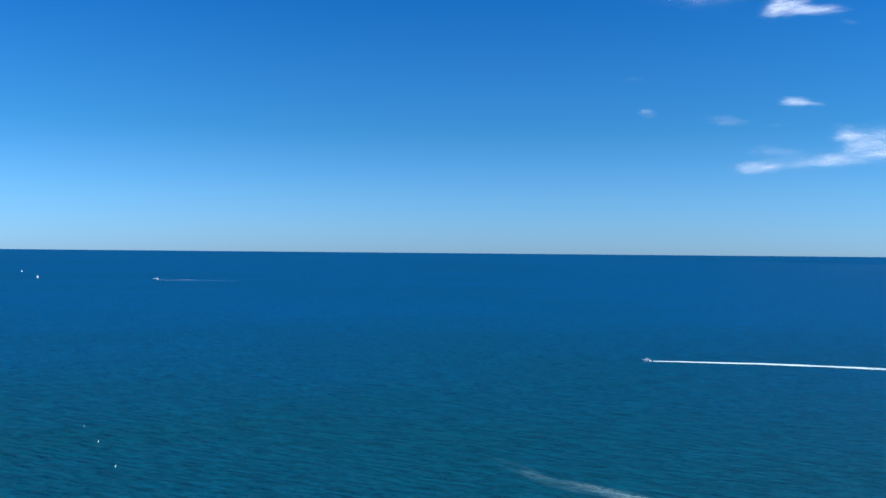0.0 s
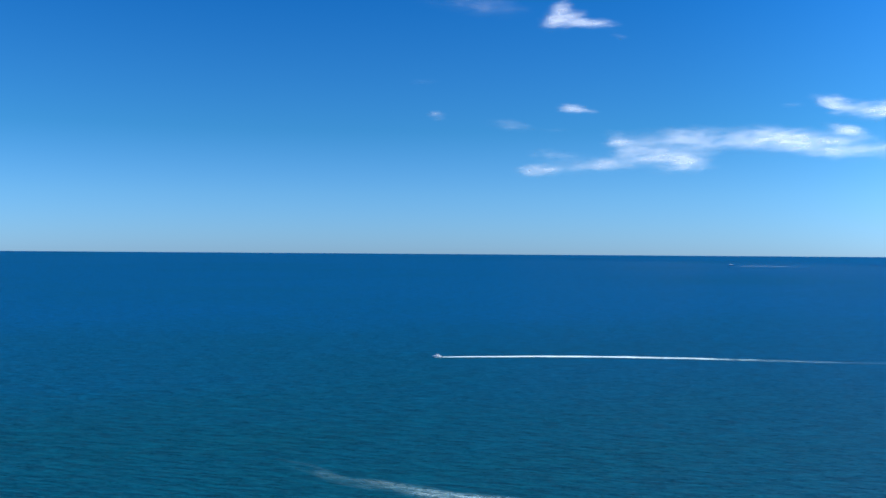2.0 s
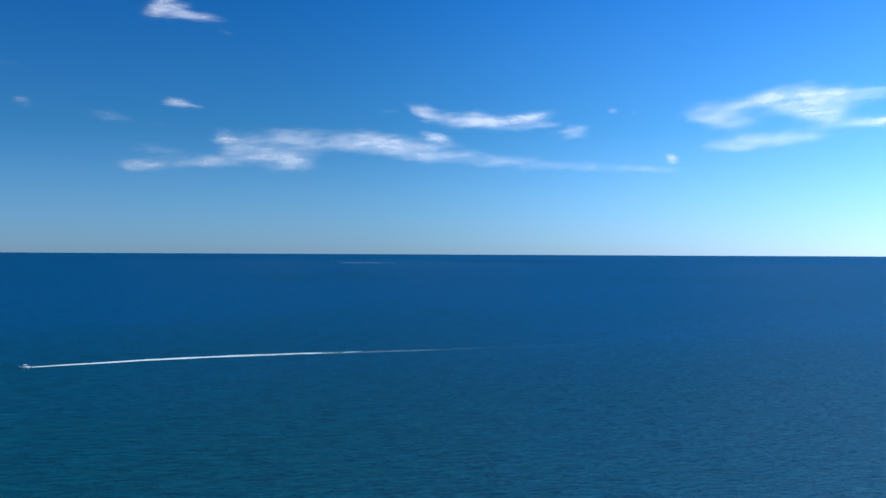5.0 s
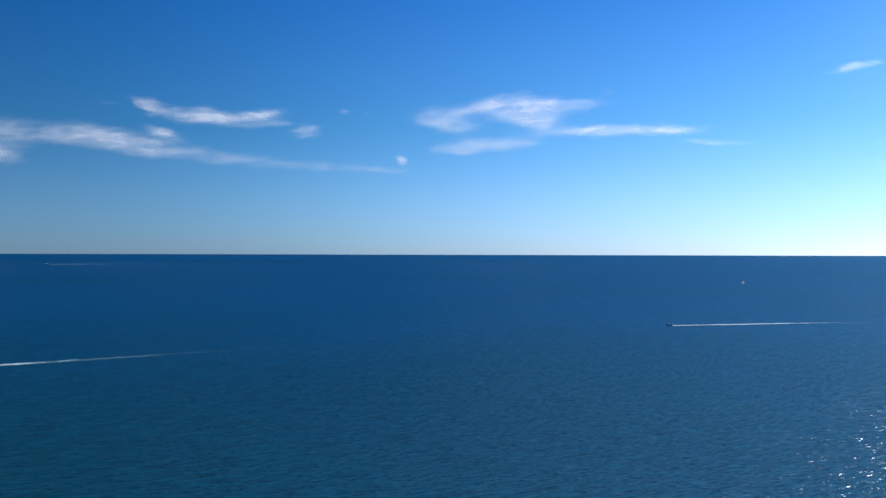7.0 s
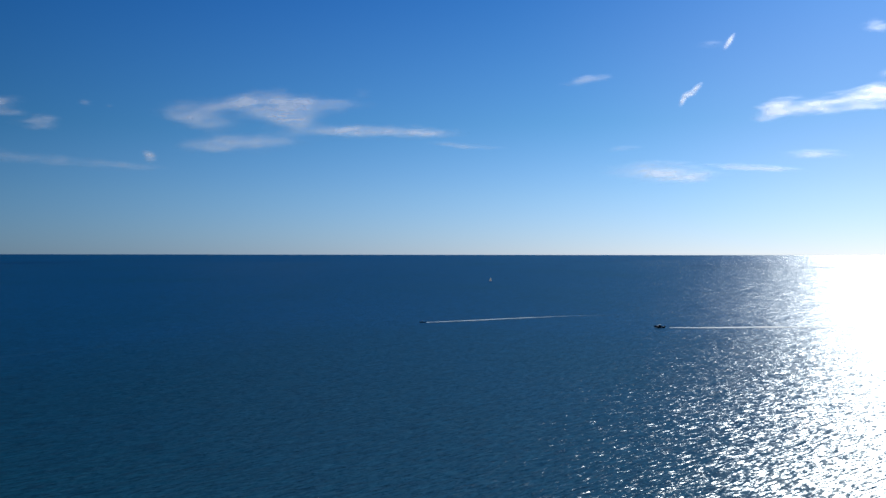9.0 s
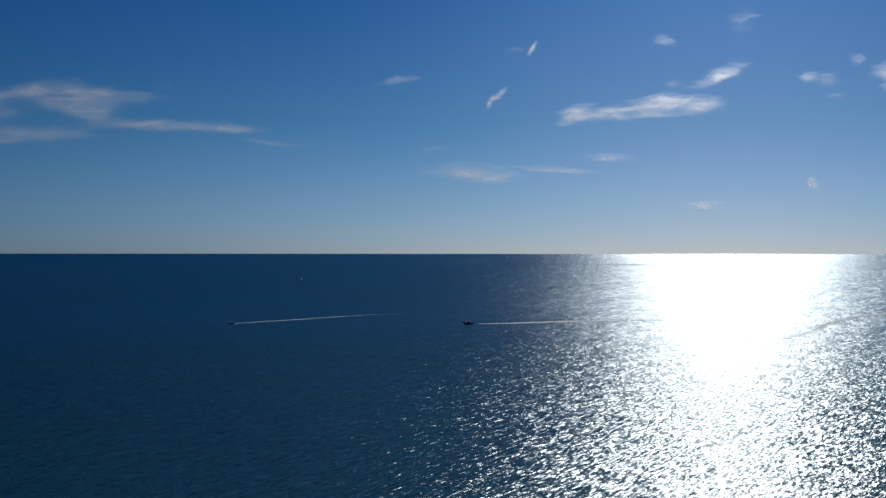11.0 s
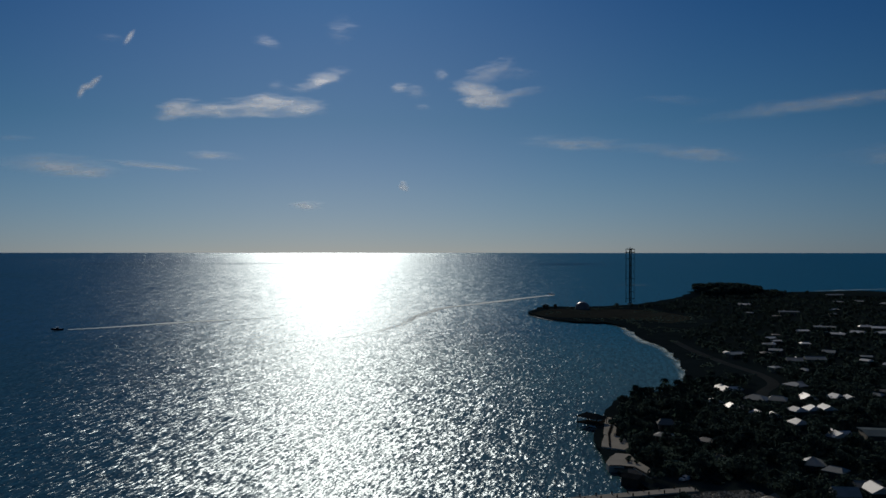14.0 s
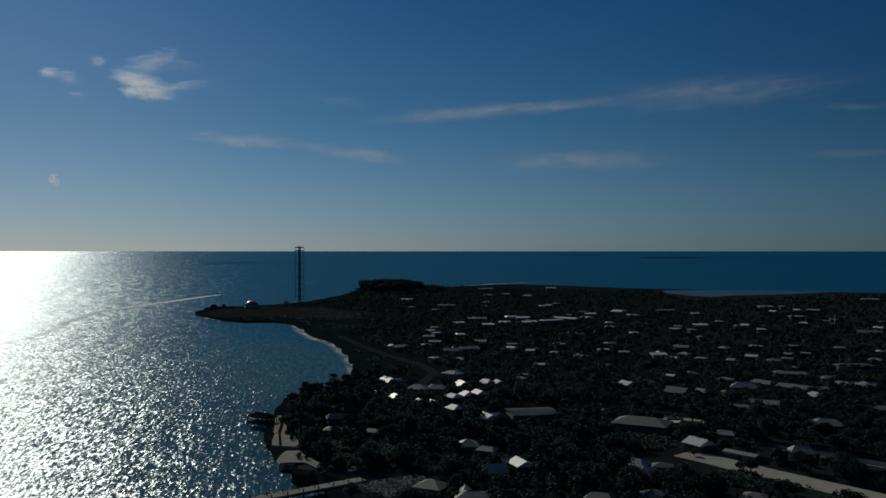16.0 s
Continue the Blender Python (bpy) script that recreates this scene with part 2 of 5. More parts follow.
def foam_material():
    m = Nodes("sea_foam")
    a = m.add("Attribute", attribute_name="thickness").outputs["Fac"]
    p = m.place()
    cells = m.noise(p, 0.42, 5, 0.65, 0.8)
    fine = m.noise(p, 1.8, 3, 0.6)
    ridge = m.math("SUBTRACT", 1.0, m.math("MULTIPLY", m.math("ABSOLUTE", m.math("SUBTRACT", cells, 0.5)), 4.5))
    lace = m.math("ADD", m.math("MULTIPLY", ridge, 0.6), m.math("MULTIPLY", fine, 0.4))
    strands = m.math("MULTIPLY", m.span(m.math("ADD", lace, m.math("SUBTRACT", a, 0.5)), 0.40, 0.85, 0.0, 0.85), m.span(a, 0.12, 0.55, 0.0, 1.0))
    film = m.math("MULTIPLY", m.span(a, 0.16, 0.9, 0.0, 0.42), m.span(cells, 0.35, 0.65, 0.25, 1.0))
    alpha = m.math("MAXIMUM", strands, film)
    # thin foam lets the green water through
    col = m.mix(m.span(a, 0.25, 0.8), (0.24, 0.50, 0.57), (0.62, 0.78, 0.82))
    b = m.put(m.add("BsdfPrincipled"), Base_Color=col, Roughness=0.7)
    clear = m.add("BsdfTransparent")
    mx = m.add("MixShader")
    m.link(alpha, mx.inputs[0])
    m.link(clear.outputs[0], mx.inputs[1])
    m.link(b.outputs[0], mx.inputs[2])
    m.link(mx.outputs[0], m.out.inputs[0])
    return m.mat


def leaf_material(name, low, high):
    m = Nodes(name)
    isl = m.add("NewGeometry").outputs["Random Per Island"]
    col = m.mix(isl, low, high)
    b = m.put(m.add("BsdfDiffuse"), Color=col, Roughness=1.0)
    through_leaf = m.put(m.add("BsdfTranslucent"), Color=col)
    both = m.add("MixShader")
    both.inputs[0].default_value = 0.5
    m.link(b.outputs[0], both.inputs[1])
    m.link(through_leaf.outputs[0], both.inputs[2])
    m.link(both.outputs[0], m.out.inputs[0])
    return m.mat


SEA = sea_material()
VAPOUR = cloud_material()
FOAM = foam_material()
LAND = rough_paint("land_scrub", (0.042, 0.060, 0.049), (0.080, 0.100, 0.081), 0.12, 0.9, bump=0.3, fine=4, sheen=0.03)
SAND = rough_paint("pale_sand", (0.20, 0.18, 0.14), (0.36, 0.32, 0.25), 0.3, 0.9, sheen=0.1)
ROAD = rough_paint("pale_limestone_road", (0.44, 0.42, 0.35), (0.62, 0.59, 0.50), 0.3, 0.85, sheen=0.1, matte=0.4)
TRACK = rough_paint("dirt_track", (0.13, 0.13, 0.10), (0.20, 0.195, 0.15), 0.3, 0.9, sheen=0.1)
DRY = rough_paint("dry_grass", (0.13, 0.11, 0.065), (0.23, 0.195, 0.12), 0.15, 0.9, bump=0.2, fine=4, sheen=0.05)
LAGOON = rough_paint("calm_lagoon_water", (0.02, 0.05, 0.065), (0.03, 0.07, 0.085), 0.02, 0.35, bump=0.01, sheen=0.4)
ASPHALT = rough_paint("worn_asphalt", (0.10, 0.11, 0.115), (0.17, 0.18, 0.18), 0.4, 0.85, sheen=0.1)
ROOF_GREEN = rough_paint("faded_green_metal_roof", (0.34, 0.38, 0.32), (0.50, 0.54, 0.47), 0.5, 0.9, vary=0.3, sheen=0.1)
POOL = rough_paint("turquoise_pool_tiles", (0.03, 0.12, 0.12), (0.06, 0.20, 0.19), 1.0, 0.3)
YARD = rough_paint("gravel_yard", (0.10, 0.095, 0.078), (0.27, 0.25, 0.20), 1.2, 0.9, fine=3.0, sheen=0.1)
CONCRETE = rough_paint("quay_concrete", (0.50, 0.46, 0.38), (0.68, 0.63, 0.53), 0.5, 0.8, sheen=0.1, matte=0.4)
ROOF_WHITE = rough_paint("white_metal_roof", (0.76, 0.75, 0.69), (0.88, 0.87, 0.81), 1.0, 0.46, 0.10, vary=0.25)
ROOF_GREY = rough_paint("grey_metal_roof", (0.27, 0.28, 0.245), (0.46, 0.47, 0.415), 1.0, 0.36, 0.0, vary=0.45)
ROOF_DULL = rough_paint("weathered_shingle_roof", (0.12, 0.12, 0.12), (0.21, 0.20, 0.19), 1.0, 0.65, vary=0.4)
ROOF_TAN = rough_paint("tan_shingle_roof", (0.24, 0.22, 0.17), (0.34, 0.31, 0.24), 1.0, 0.7)
WALL_TAN = rough_paint("tan_stucco", (0.42, 0.38, 0.28), (0.58, 0.53, 0.40), 0.8, 0.85)
WALL = rough_paint("house_stucco", (0.14, 0.13, 0.11), (0.28, 0.26, 0.22), 0.8, 0.85, vary=0.5)
TRIM = rough_paint("dark_window_glass", (0.015, 0.018, 0.02), (0.03, 0.035, 0.04), 1.0, 0.15)
STEEL = rough_paint("galvanised_steel", (0.10, 0.10, 0.10), (0.20, 0.19, 0.18), 2.0, 0.5, 0.7)
HULL = rough_paint("white_gelcoat", (0.72, 0.74, 0.75), (0.82, 0.83, 0.83), 2.0, 0.25)
DARK = rough_paint("dark_navy_hull", (0.01, 0.012, 0.018), (0.02, 0.022, 0.03), 2.0, 0.35)
SAIL = leaf_material("white_sailcloth", (0.70, 0.70, 0.68), (0.82, 0.82, 0.80))
WOOD = rough_paint("weathered_timber", (0.07, 0.06, 0.045), (0.14, 0.12, 0.09), 1.5, 0.85, sheen=0.1)
BARK = rough_paint("grey_bark", (0.06, 0.05, 0.04), (0.12, 0.10, 0.08), 2.0, 0.9)
LEAF = leaf_material("broad_leaves", (0.046, 0.075, 0.064), (0.080, 0.118, 0.104))
FROND = leaf_material("palm_fronds", (0.036, 0.066, 0.051), (0.070, 0.108, 0.086))
DOME = rough_paint("dome_panels", (0.09, 0.10, 0.12), (0.16, 0.17, 0.19), 0.8, 0.35)
MAST = rough_paint("dark_mast_paint", (0.035, 0.037, 0.04), (0.075, 0.075, 0.075), 2.0, 0.8, sheen=0.1)


# ---- building helpers ----
def mesh_of(name, bm, material, smooth=False):
    me = bpy.data.meshes.new(name)
    bm.to_mesh(me)
    bm.free()
    me.materials.append(material)
    if smooth:
        for f in me.polygons:
            f.use_smooth = True
    return me


def part(name, bm, material, parent=None, label="", smooth=False):
    ob = new(name, mesh_of(name, bm, material, smooth))
    ob.parent = parent
    return tagged(ob, label)


def thing(name, m, label, category, group="", kind=""):
    ob = new(name)
    ob.matrix_world = m
    return tagged(ob, label, category, group, kind)


def box(bm, x0, x1, y0, y1, z0, z1):
    v = [bm.verts.new(c) for c in ((x0, y0, z0), (x1, y0, z0), (x1, y1, z0), (x0, y1, z0), (x0, y0, z1), (x1, y0, z1), (x1, y1, z1), (x0, y1, z1))]
    for q in ((3, 2, 1, 0), (4, 5, 6, 7), (0, 1, 5, 4), (1, 2, 6, 5), (2, 3, 7, 6), (3, 0, 4, 7)):
        bm.faces.new([v[k] for k in q])
    return v


def rod(bm, a, b, r, r2=None, n=6):
    """A tapered rod from a to b."""
    a, b = Vector(a), Vector(b)
    q = (b - a).to_track_quat("Z", "Y")
    rings = []
    for c, rr in ((a, r), (b, r if r2 is None else r2)):
        rings.append([bm.verts.new(c + q @ Vector((rr * math.cos(k * math.tau / n), rr * math.sin(k * math.tau / n), 0))) for k in range(n)])
    for k in range(n):
        bm.faces.new((rings[0][k], rings[0][(k + 1) % n], rings[1][(k + 1) % n], rings[1][k]))
    bm.faces.new(rings[0][::-1])
    bm.faces.new(rings[1])


def sheet_mesh(name, xs, ys, make, density, material, cut=0.01):
    """A sheet over a grid of (u, v); make gives the two sides' points, density the thickness at each."""
    nu, nv = len(xs), len(ys)
    d = np.array([[density(u, v) for v in ys] for u in xs])
    keep = d > cut
    cells = keep[:-1, :-1] | keep[1:, :-1] | keep[:-1, 1:] | keep[1:, 1:]
    used = -np.ones((nu, nv), int)
    verts, dens, faces = [], [], []
    for i, j in zip(*np.nonzero(cells)):
        ids = []
        for a, b in ((i, j), (i + 1, j), (i + 1, j + 1), (i, j + 1)):
            if used[a, b] < 0:
                used[a, b] = len(verts)
                verts.append(make(xs[a], ys[b], max(0.0, d[a, b])))
                dens.append(max(0.0, d[a, b]))
            ids.append(int(used[a, b]))
        faces.append(ids)
    me = bpy.data.meshes.new(name)
    me.from_pydata(verts, [], faces)
    at = me.attributes.new("thickness", "FLOAT", "POINT")
    at.data.foreach_set("value", dens)
    me.materials.append(material)
    for f in me.polygons:
        f.use_smooth = True
    return me


# ---- the sea ----
def build_sea():
    bm = bmesh.new()
    rings = [0, 60, 150, 300, 500, 800, 1300, 2200, 4000, 7000, 12000, 20000]
    n = 96
    old = [bm.verts.new((0, 0, 0))]
    for r in rings[1:]:
        ring = [bm.verts.new((r * math.cos(k * math.tau / n), r * math.sin(k * math.tau / n), 0)) for k in range(n)]
        for k in range(n):
            if len(old) == 1:
                bm.faces.new((old[0], ring[k], ring[(k + 1) % n]))
            else:
                bm.faces.new((old[k], ring[k], ring[(k + 1) % n], old[(k + 1) % n]))
        old = ring
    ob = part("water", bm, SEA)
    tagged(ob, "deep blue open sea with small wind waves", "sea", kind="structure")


build_sea()


# ---- clouds ----
CLOUD_R = 4300.0
CLOUD_WORDS = {"cumulus": "small bright white cumulus cloud in blue sky", "streak": "long ragged white cloud streak in blue sky",
               "wisp": "thin faint white cloud wisp in blue sky", "puff": "small soft white cloud puff in blue sky",
               "trail": "short white contrail piece high in the sky", "bank": "broad flat ragged white cloud bank"}


def pieces_of(me):
    """The separate pieces of a sheet, largest first, without scraps."""
    boss = list(range(len(me.vertices)))

    def root(i):
        while boss[i] != i:
            boss[i] = boss[boss[i]]
            i = boss[i]
        return i

    faces = [tuple(f.vertices) for f in me.polygons]
    for f in faces:
        for i in f[1:]:
            boss[root(i)] = root(f[0])
    sets = {}
    for f in faces:
        sets.setdefault(root(f[0]), []).append(f)
    dens = [a.value for a in me.attributes["thickness"].data]
    out = []
    for fs in sorted(sets.values(), key=len, reverse=True):
        if len(fs) < 40 and out:
            continue
        ids = sorted({i for f in fs for i in f})
        at = {i: k for k, i in enumerate(ids)}
        out.append(([me.vertices[i].co.copy() for i in ids], [dens[i] for i in ids], [tuple(at[i] for i in f) for f in fs]))
    bpy.data.meshes.remove(me)
    return out


def thicken(piece):
    """Give a cloud sheet a second side, farther out where it is dense, closed at its edges."""
    co, dens, faces = piece
    n = len(co)
    eye = Vector((0, 0, EYE))
    back = [eye + (c - eye) * (1 + 0.012 * min(1.0, 0.15 + d * 5)) for c, d in zip(co, dens)]
    uses = {}
    for f in faces:
        for a, b in zip(f, f[1:] + f[:1]):
            uses[tuple(sorted((a, b)))] = uses.get(tuple(sorted((a, b))), 0) + 1
    rim = [(a, b, b + n, a + n) for (a, b), k in uses.items() if k == 1]
    me = bpy.data.meshes.new("cloud")
    me.from_pydata(co + back, [], faces + [tuple(i + n for i in f[::-1]) for f in faces] + rim)
    at = me.attributes.new("thickness", "FLOAT", "POINT")
    at.data.foreach_set("value", dens + dens)
    me.materials.append(VAPOUR)
    for f in me.polygons:
        f.use_smooth = True
    return me


def cloud(word, puffs):
    """One cloud: puffs of (bearing, height, half width, half height in degrees, tilt, strength), frayed by noise."""
    a0 = min(p[0] - 1.5 * p[2] for p in puffs)
    a1 = max(p[0] + 1.5 * p[2] for p in puffs)
    e0 = min(p[1] - 1.7 * p[3] - 0.3 * abs(math.sin(radians(p[4]))) * p[2] for p in puffs)
    e1 = max(p[1] + 1.7 * p[3] + 0.3 * abs(math.sin(radians(p[4]))) * p[2] for p in puffs)
    small = min(p[3] for p in puffs)
    step_e = max(0.035, min(0.07, small / 5))
    xs = np.arange(a0, a1, step_e * 2.0)
    ys = np.arange(e0, e1, step_e)
    trail = word == "trail"

    def density(a, e):
        q = Vector((a * 0.7, e * 2.6, 3.0))
        k = 0.15 if trail else 1.0
        warp_a = noise.noise(q * 0.8) * 0.55 * k + noise.noise(q * 2.4) * 0.25 * k
        warp_e = noise.noise(q * 0.9 + Vector((9, 2, 5))) * 0.16 * k + noise.noise(q * 2.7 + Vector((4, 7, 1))) * 0.09 * k
        d = 0.0
        for pa, pe, w, h, tilt, s in puffs:
            lim = min(1.0, w / 1.2), min(1.0, h / 0.4)
            u = -(a - pa) + warp_a * lim[0]
            v = (e - pe) + warp_e * lim[1]
            c, sn = math.cos(radians(tilt)), math.sin(radians(tilt))
            x, y = (u * c - v * sn) / w, (u * sn + v * c) / h
            rr = x * x + y * y
            if rr < 3.2:
                d = 1 - (1 - d) * (1 - min(0.97, s * 0.9) * math.exp(-1.5 * rr))
        fray = noise.fractal(Vector((a * 0.8 + e * 0.9, e * 3.6, 1.0)), 0.9, 2.1, 4)
        d *= 1.0 + (0.15 if trail else 0.35) * fray
        return d - 0.05

    def make(a, e, d):
        ca, ce = radians(a), radians(e)
        return (-math.sin(ca) * math.cos(ce) * CLOUD_R, math.cos(ca) * math.cos(ce) * CLOUD_R, EYE + math.sin(ce) * CLOUD_R)

    me = sheet_mesh("cloud", xs, ys, make, density, VAPOUR)
    for piece in pieces_of(me):
        ob = new("cloud", thicken(piece))
        tagged(ob, CLOUD_WORDS[word], "cloud", "clouds in the sky")


cloud("cumulus", [(-20.53, 13.73, 1.34, 0.54, 0, 1.1), (-20.46, 14.3, 0.67, 0.6, -35, 0.9), (-21.45, 13.85, 1.0, 0.42, 8, 0.9), (-22.19, 13.47, 1.68, 0.34, 3, 0.8), (-24.24, 12.64, 0.72, 0.29, 20, 0.22)])
cloud("wisp", [(-15.17, 14.61, 3.78, 0.76, 4, 0.3)])
cloud("puff", [(-12.72, 7.94, 0.66, 0.36, 15, 0.5)])
cloud("puff", [(-21.3, 8.30, 0.95, 0.30, 8, 0.62), (-22.3, 8.18, 0.8, 0.2, 8, 0.4)])
cloud("wisp", [(-17.54, 7.32, 1.58, 0.46, 5, 0.36), (-20.53, 7.01, 1.37, 0.21, 2, 0.2)])
cloud("wisp", [(-11.91, 9.98, 1.28, 0.28, 0, 0.18)])
cloud("wisp", [(24.98, 1.49, 1.5, 0.33, 2, 0.16), (17.79, 1.64, 1.95, 0.23, 2, 0.13)])
cloud("streak", [(-19.48, 4.52, 1.51, 0.45, 0, 0.81), (-20.17, 5.48, 1.99, 0.45, 5, 0.33), (-23.33, 4.84, 2.93, 0.56, -3, 0.71), (-24.74, 5.93, 1.66, 0.67, 25, 0.71), (-26.53, 5.53, 2.23, 0.92, 15, 0.57), (-28.32, 4.98, 1.87, 0.72, -5, 0.66), (-29.04, 6.27, 3.36, 0.72, 4, 0.66), (-33.72, 6.16, 4.51, 0.79, 6, 0.76), (-36.6, 5.66, 2.61, 0.67, 6, 0.76), (-41.21, 5.1, 4.39, 0.59, 5, 0.43), (-47.37, 4.67, 5.28, 0.43, 2, 0.34), (-51.2, 4.5, 2.0, 0.24, 2, 0.24)])
cloud("bank", [(-37.12, 8.03, 1.48, 0.46, 20, 0.9), (-40.14, 7.61, 2.78, 0.59, 4, 1.0), (-43.27, 7.79, 1.78, 0.44, -8, 1.0), (-43.97, 7.33, 1.69, 0.3, -5, 0.5)])
cloud("puff", [(-37.59, 6.47, 1.59, 0.42, 15, 0.75)])
cloud("puff", [(-46.18, 6.83, 1.06, 0.5, -5, 0.55), (-45.33, 7.02, 1.18, 0.27, -10, 0.3)])
cloud("puff", [(-48.6, 8.15, 0.49, 0.23, 10, 0.5), (-49.91, 8.06, 0.29, 0.16, 0, 0.3)])
cloud("puff", [(-52.2, 5.14, 0.44, 0.35, 20, 0.95)])
cloud("wisp", [(-34.36, 8.18, 1.0, 0.21, 3, 0.25)])
cloud("bank", [(-55.04, 7.62, 2.5, 0.89, 8, 0.75), (-57.2, 8.5, 2.31, 0.53, -10, 0.85), (-60.78, 8.54, 2.85, 0.78, 4, 1.0), (-60.07, 7.7, 2.5, 0.57, 8, 0.9), (-64.33, 6.94, 4.17, 0.42, 0, 0.85), (-68.48, 6.88, 3.04, 0.37, 0, 0.85), (-57.92, 6.09, 3.58, 0.57, -5, 0.8), (-55.4, 5.95, 1.79, 0.43, 0, 0.4), (-63.97, 8.69, 2.08, 0.42, 0, 0.4)])
cloud("streak", [(-71.57, 6.08, 2.36, 0.2, 4, 0.6)])
cloud("wisp", [(-65.12, 9.32, 1.04, 0.48, 0, 0.2)])
cloud("streak", [(-79.21, 10.08, 1.45, 0.31, -8, 0.65)])
cloud("trail", [(-85.27, 8.64, 0.42, 0.18, -62, 1.5), (-85.59, 8.99, 0.40, 0.18, -10, 1.4), (-86.02, 9.3, 0.5, 0.19, -40, 1.6)])
cloud("trail", [(-87.95, 11.97, 0.53, 0.17, -56, 1.4), (-86.92, 11.89, 1.18, 0.35, 0, 0.22)])
cloud("bank", [(-90.59, 7.87, 1.46, 0.62, -15, 1.0), (-92.87, 7.96, 2.05, 0.34, -8, 0.9), (-95.97, 8.42, 2.19, 0.54, -5, 1.1), (-98.33, 8.26, 1.63, 0.49, -3, 1.0), (-95.29, 7.72, 3.03, 0.24, -3, 0.6)])
cloud("streak", [(-99.48, 9.96, 1.76, 0.48, -18, 0.94), (-96.64, 9.48, 0.74, 0.5, 0, 0.27)])
cloud("puff", [(-96.16, 12.2, 0.9, 0.42, 20, 0.36)])
cloud("wisp", [(-100.77, 13.03, 1.11, 1.11, 0, 0.25)])
cloud("wisp", [(-81.63, 5.78, 1.45, 0.22, -3, 0.35)])
cloud("wisp", [(-83.98, 4.24, 3.37, 0.62, 3, 0.85), (-85.78, 3.95, 1.58, 0.32, 0, 0.41)])
cloud("wisp", [(-89.36, 4.43, 2.51, 0.22, 5, 0.95)])
cloud("wisp", [(-92.81, 5.16, 1.72, 0.27, 2, 0.68)])
cloud("puff", [(-104.76, 3.37, 0.30, 0.24, 20, 2.0), (-104.7, 3.42, 0.24, 0.2, 0, 1.6), (-104.74, 3.38, 0.28, 0.22, 10, 1.6)])
cloud("puff", [(-98.74, 2.12, 1.1, 0.30, 0, 0.85)])
cloud("puff", [(-104.42, 9.55, 0.62, 0.35, -5, 0.6), (-105.61, 9.31, 0.75, 0.48, 0, 0.35), (-105.95, 8.37, 0.68, 0.31, 0, 0.3)])
cloud("puff", [(-107.05, 10.31, 0.6, 0.4, 0, 0.4)])
cloud("cumulus", [(-108.85, 9.26, 1.16, 0.46, 20, 0.9), (-110.02, 8.87, 1.33, 0.5, 5, 1.0), (-112.0, 9.18, 1.77, 0.29, -8, 0.65), (-110.18, 10.48, 1.79, 0.72, -25, 0.5), (-111.99, 10.38, 1.6, 0.48, 0, 0.25), (-109.42, 9.51, 1.19, 0.46, 15, 0.4), (-109.7, 8.78, 1.5, 0.36, 8, 1.0)])
cloud("wisp", [(-115.91, 6.01, 3.76, 0.49, 3, 0.63)])
cloud("wisp", [(-123.67, 5.14, 2.97, 0.5, 5, 0.63), (-120.46, 5.56, 2.12, 0.39, 5, 0.45)])
cloud("wisp", [(-129.78, 7.92, 6.7, 0.5, -5, 0.75), (-136.22, 8.3, 4.33, 0.35, -4, 0.6)])
cloud("wisp", [(-144.79, 8.77, 8.62, 1.25, -2, 0.58)])
cloud("wisp", [(-136.93, 4.84, 6.28, 0.77, 0, 0.68)])
cloud("wisp", [(-121.53, 8.57, 2.95, 0.39, 3, 0.3)])
cloud("wisp", [(-152.38, 4.89, 3.59, 0.36, 0, 0.38), (-152.96, 7.58, 3.87, 0.29, 2, 0.38)])

# ---- foam on the water ----
def ribbon(name, line, widths, strengths, label, category, seed, z=0.12, step=2.0, across=9):
    """Foam along a line: widths and strengths run evenly from its start to its end; its edges are frayed."""
    pts = [Vector((x, y, 0)) for x, y in line]
    lens = [0.0]
    for a, b in zip(pts, pts[1:]):
        lens.append(lens[-1] + (b - a).length)
    total = lens[-1]

    def at(s):
        k = max(i for i in range(len(lens) - 1) if lens[i] <= s + 1e-9)
        f = (s - lens[k]) / (lens[k + 1] - lens[k])
        p0, p1 = pts[k], pts[k + 1]
        before = pts[k - 1] if k else p0 - (p1 - p0)
        after = pts[k + 2] if k + 2 < len(pts) else p1 + (p1 - p0)
        return 0.5 * ((2 * p0) + (p1 - before) * f + (2 * before - 5 * p0 + 4 * p1 - after) * f * f + (3 * p0 - before - 3 * p1 + after) * f * f * f)

    def along(values, s):
        return float(np.interp(s / total, np.linspace(0, 1, len(values)), values))

    def make(s, v, d):
        p = at(s)
        q = at(min(total, s + 1.0)) - at(max(0, s - 1.0))
        side = Vector((-q.y, q.x, 0)).normalized()
        wob = 0.25 * noise.noise(Vector((s * 0.03, seed, 0)))
        c = p + side * (v + wob) * along(widths, s)
        return (c.x, c.y, z + 0.25 * d)

    def density(s, v):
        n = noise.fractal(Vector((s * 0.05, v * 2.2, seed)), 0.8, 2.0, 3)
        edge = max(0.0, 1 - abs(v) ** 2.2)
        return along(strengths, s) * edge * (1 + 0.5 * n)

    xs = np.arange(0, total + 0.01, step)
    xs[-1] = total
    me = sheet_mesh(name, xs, np.linspace(-1, 1, across), make, density, FOAM, cut=0.02)
    return tagged(new(name, me), label, category, kind="stuff")


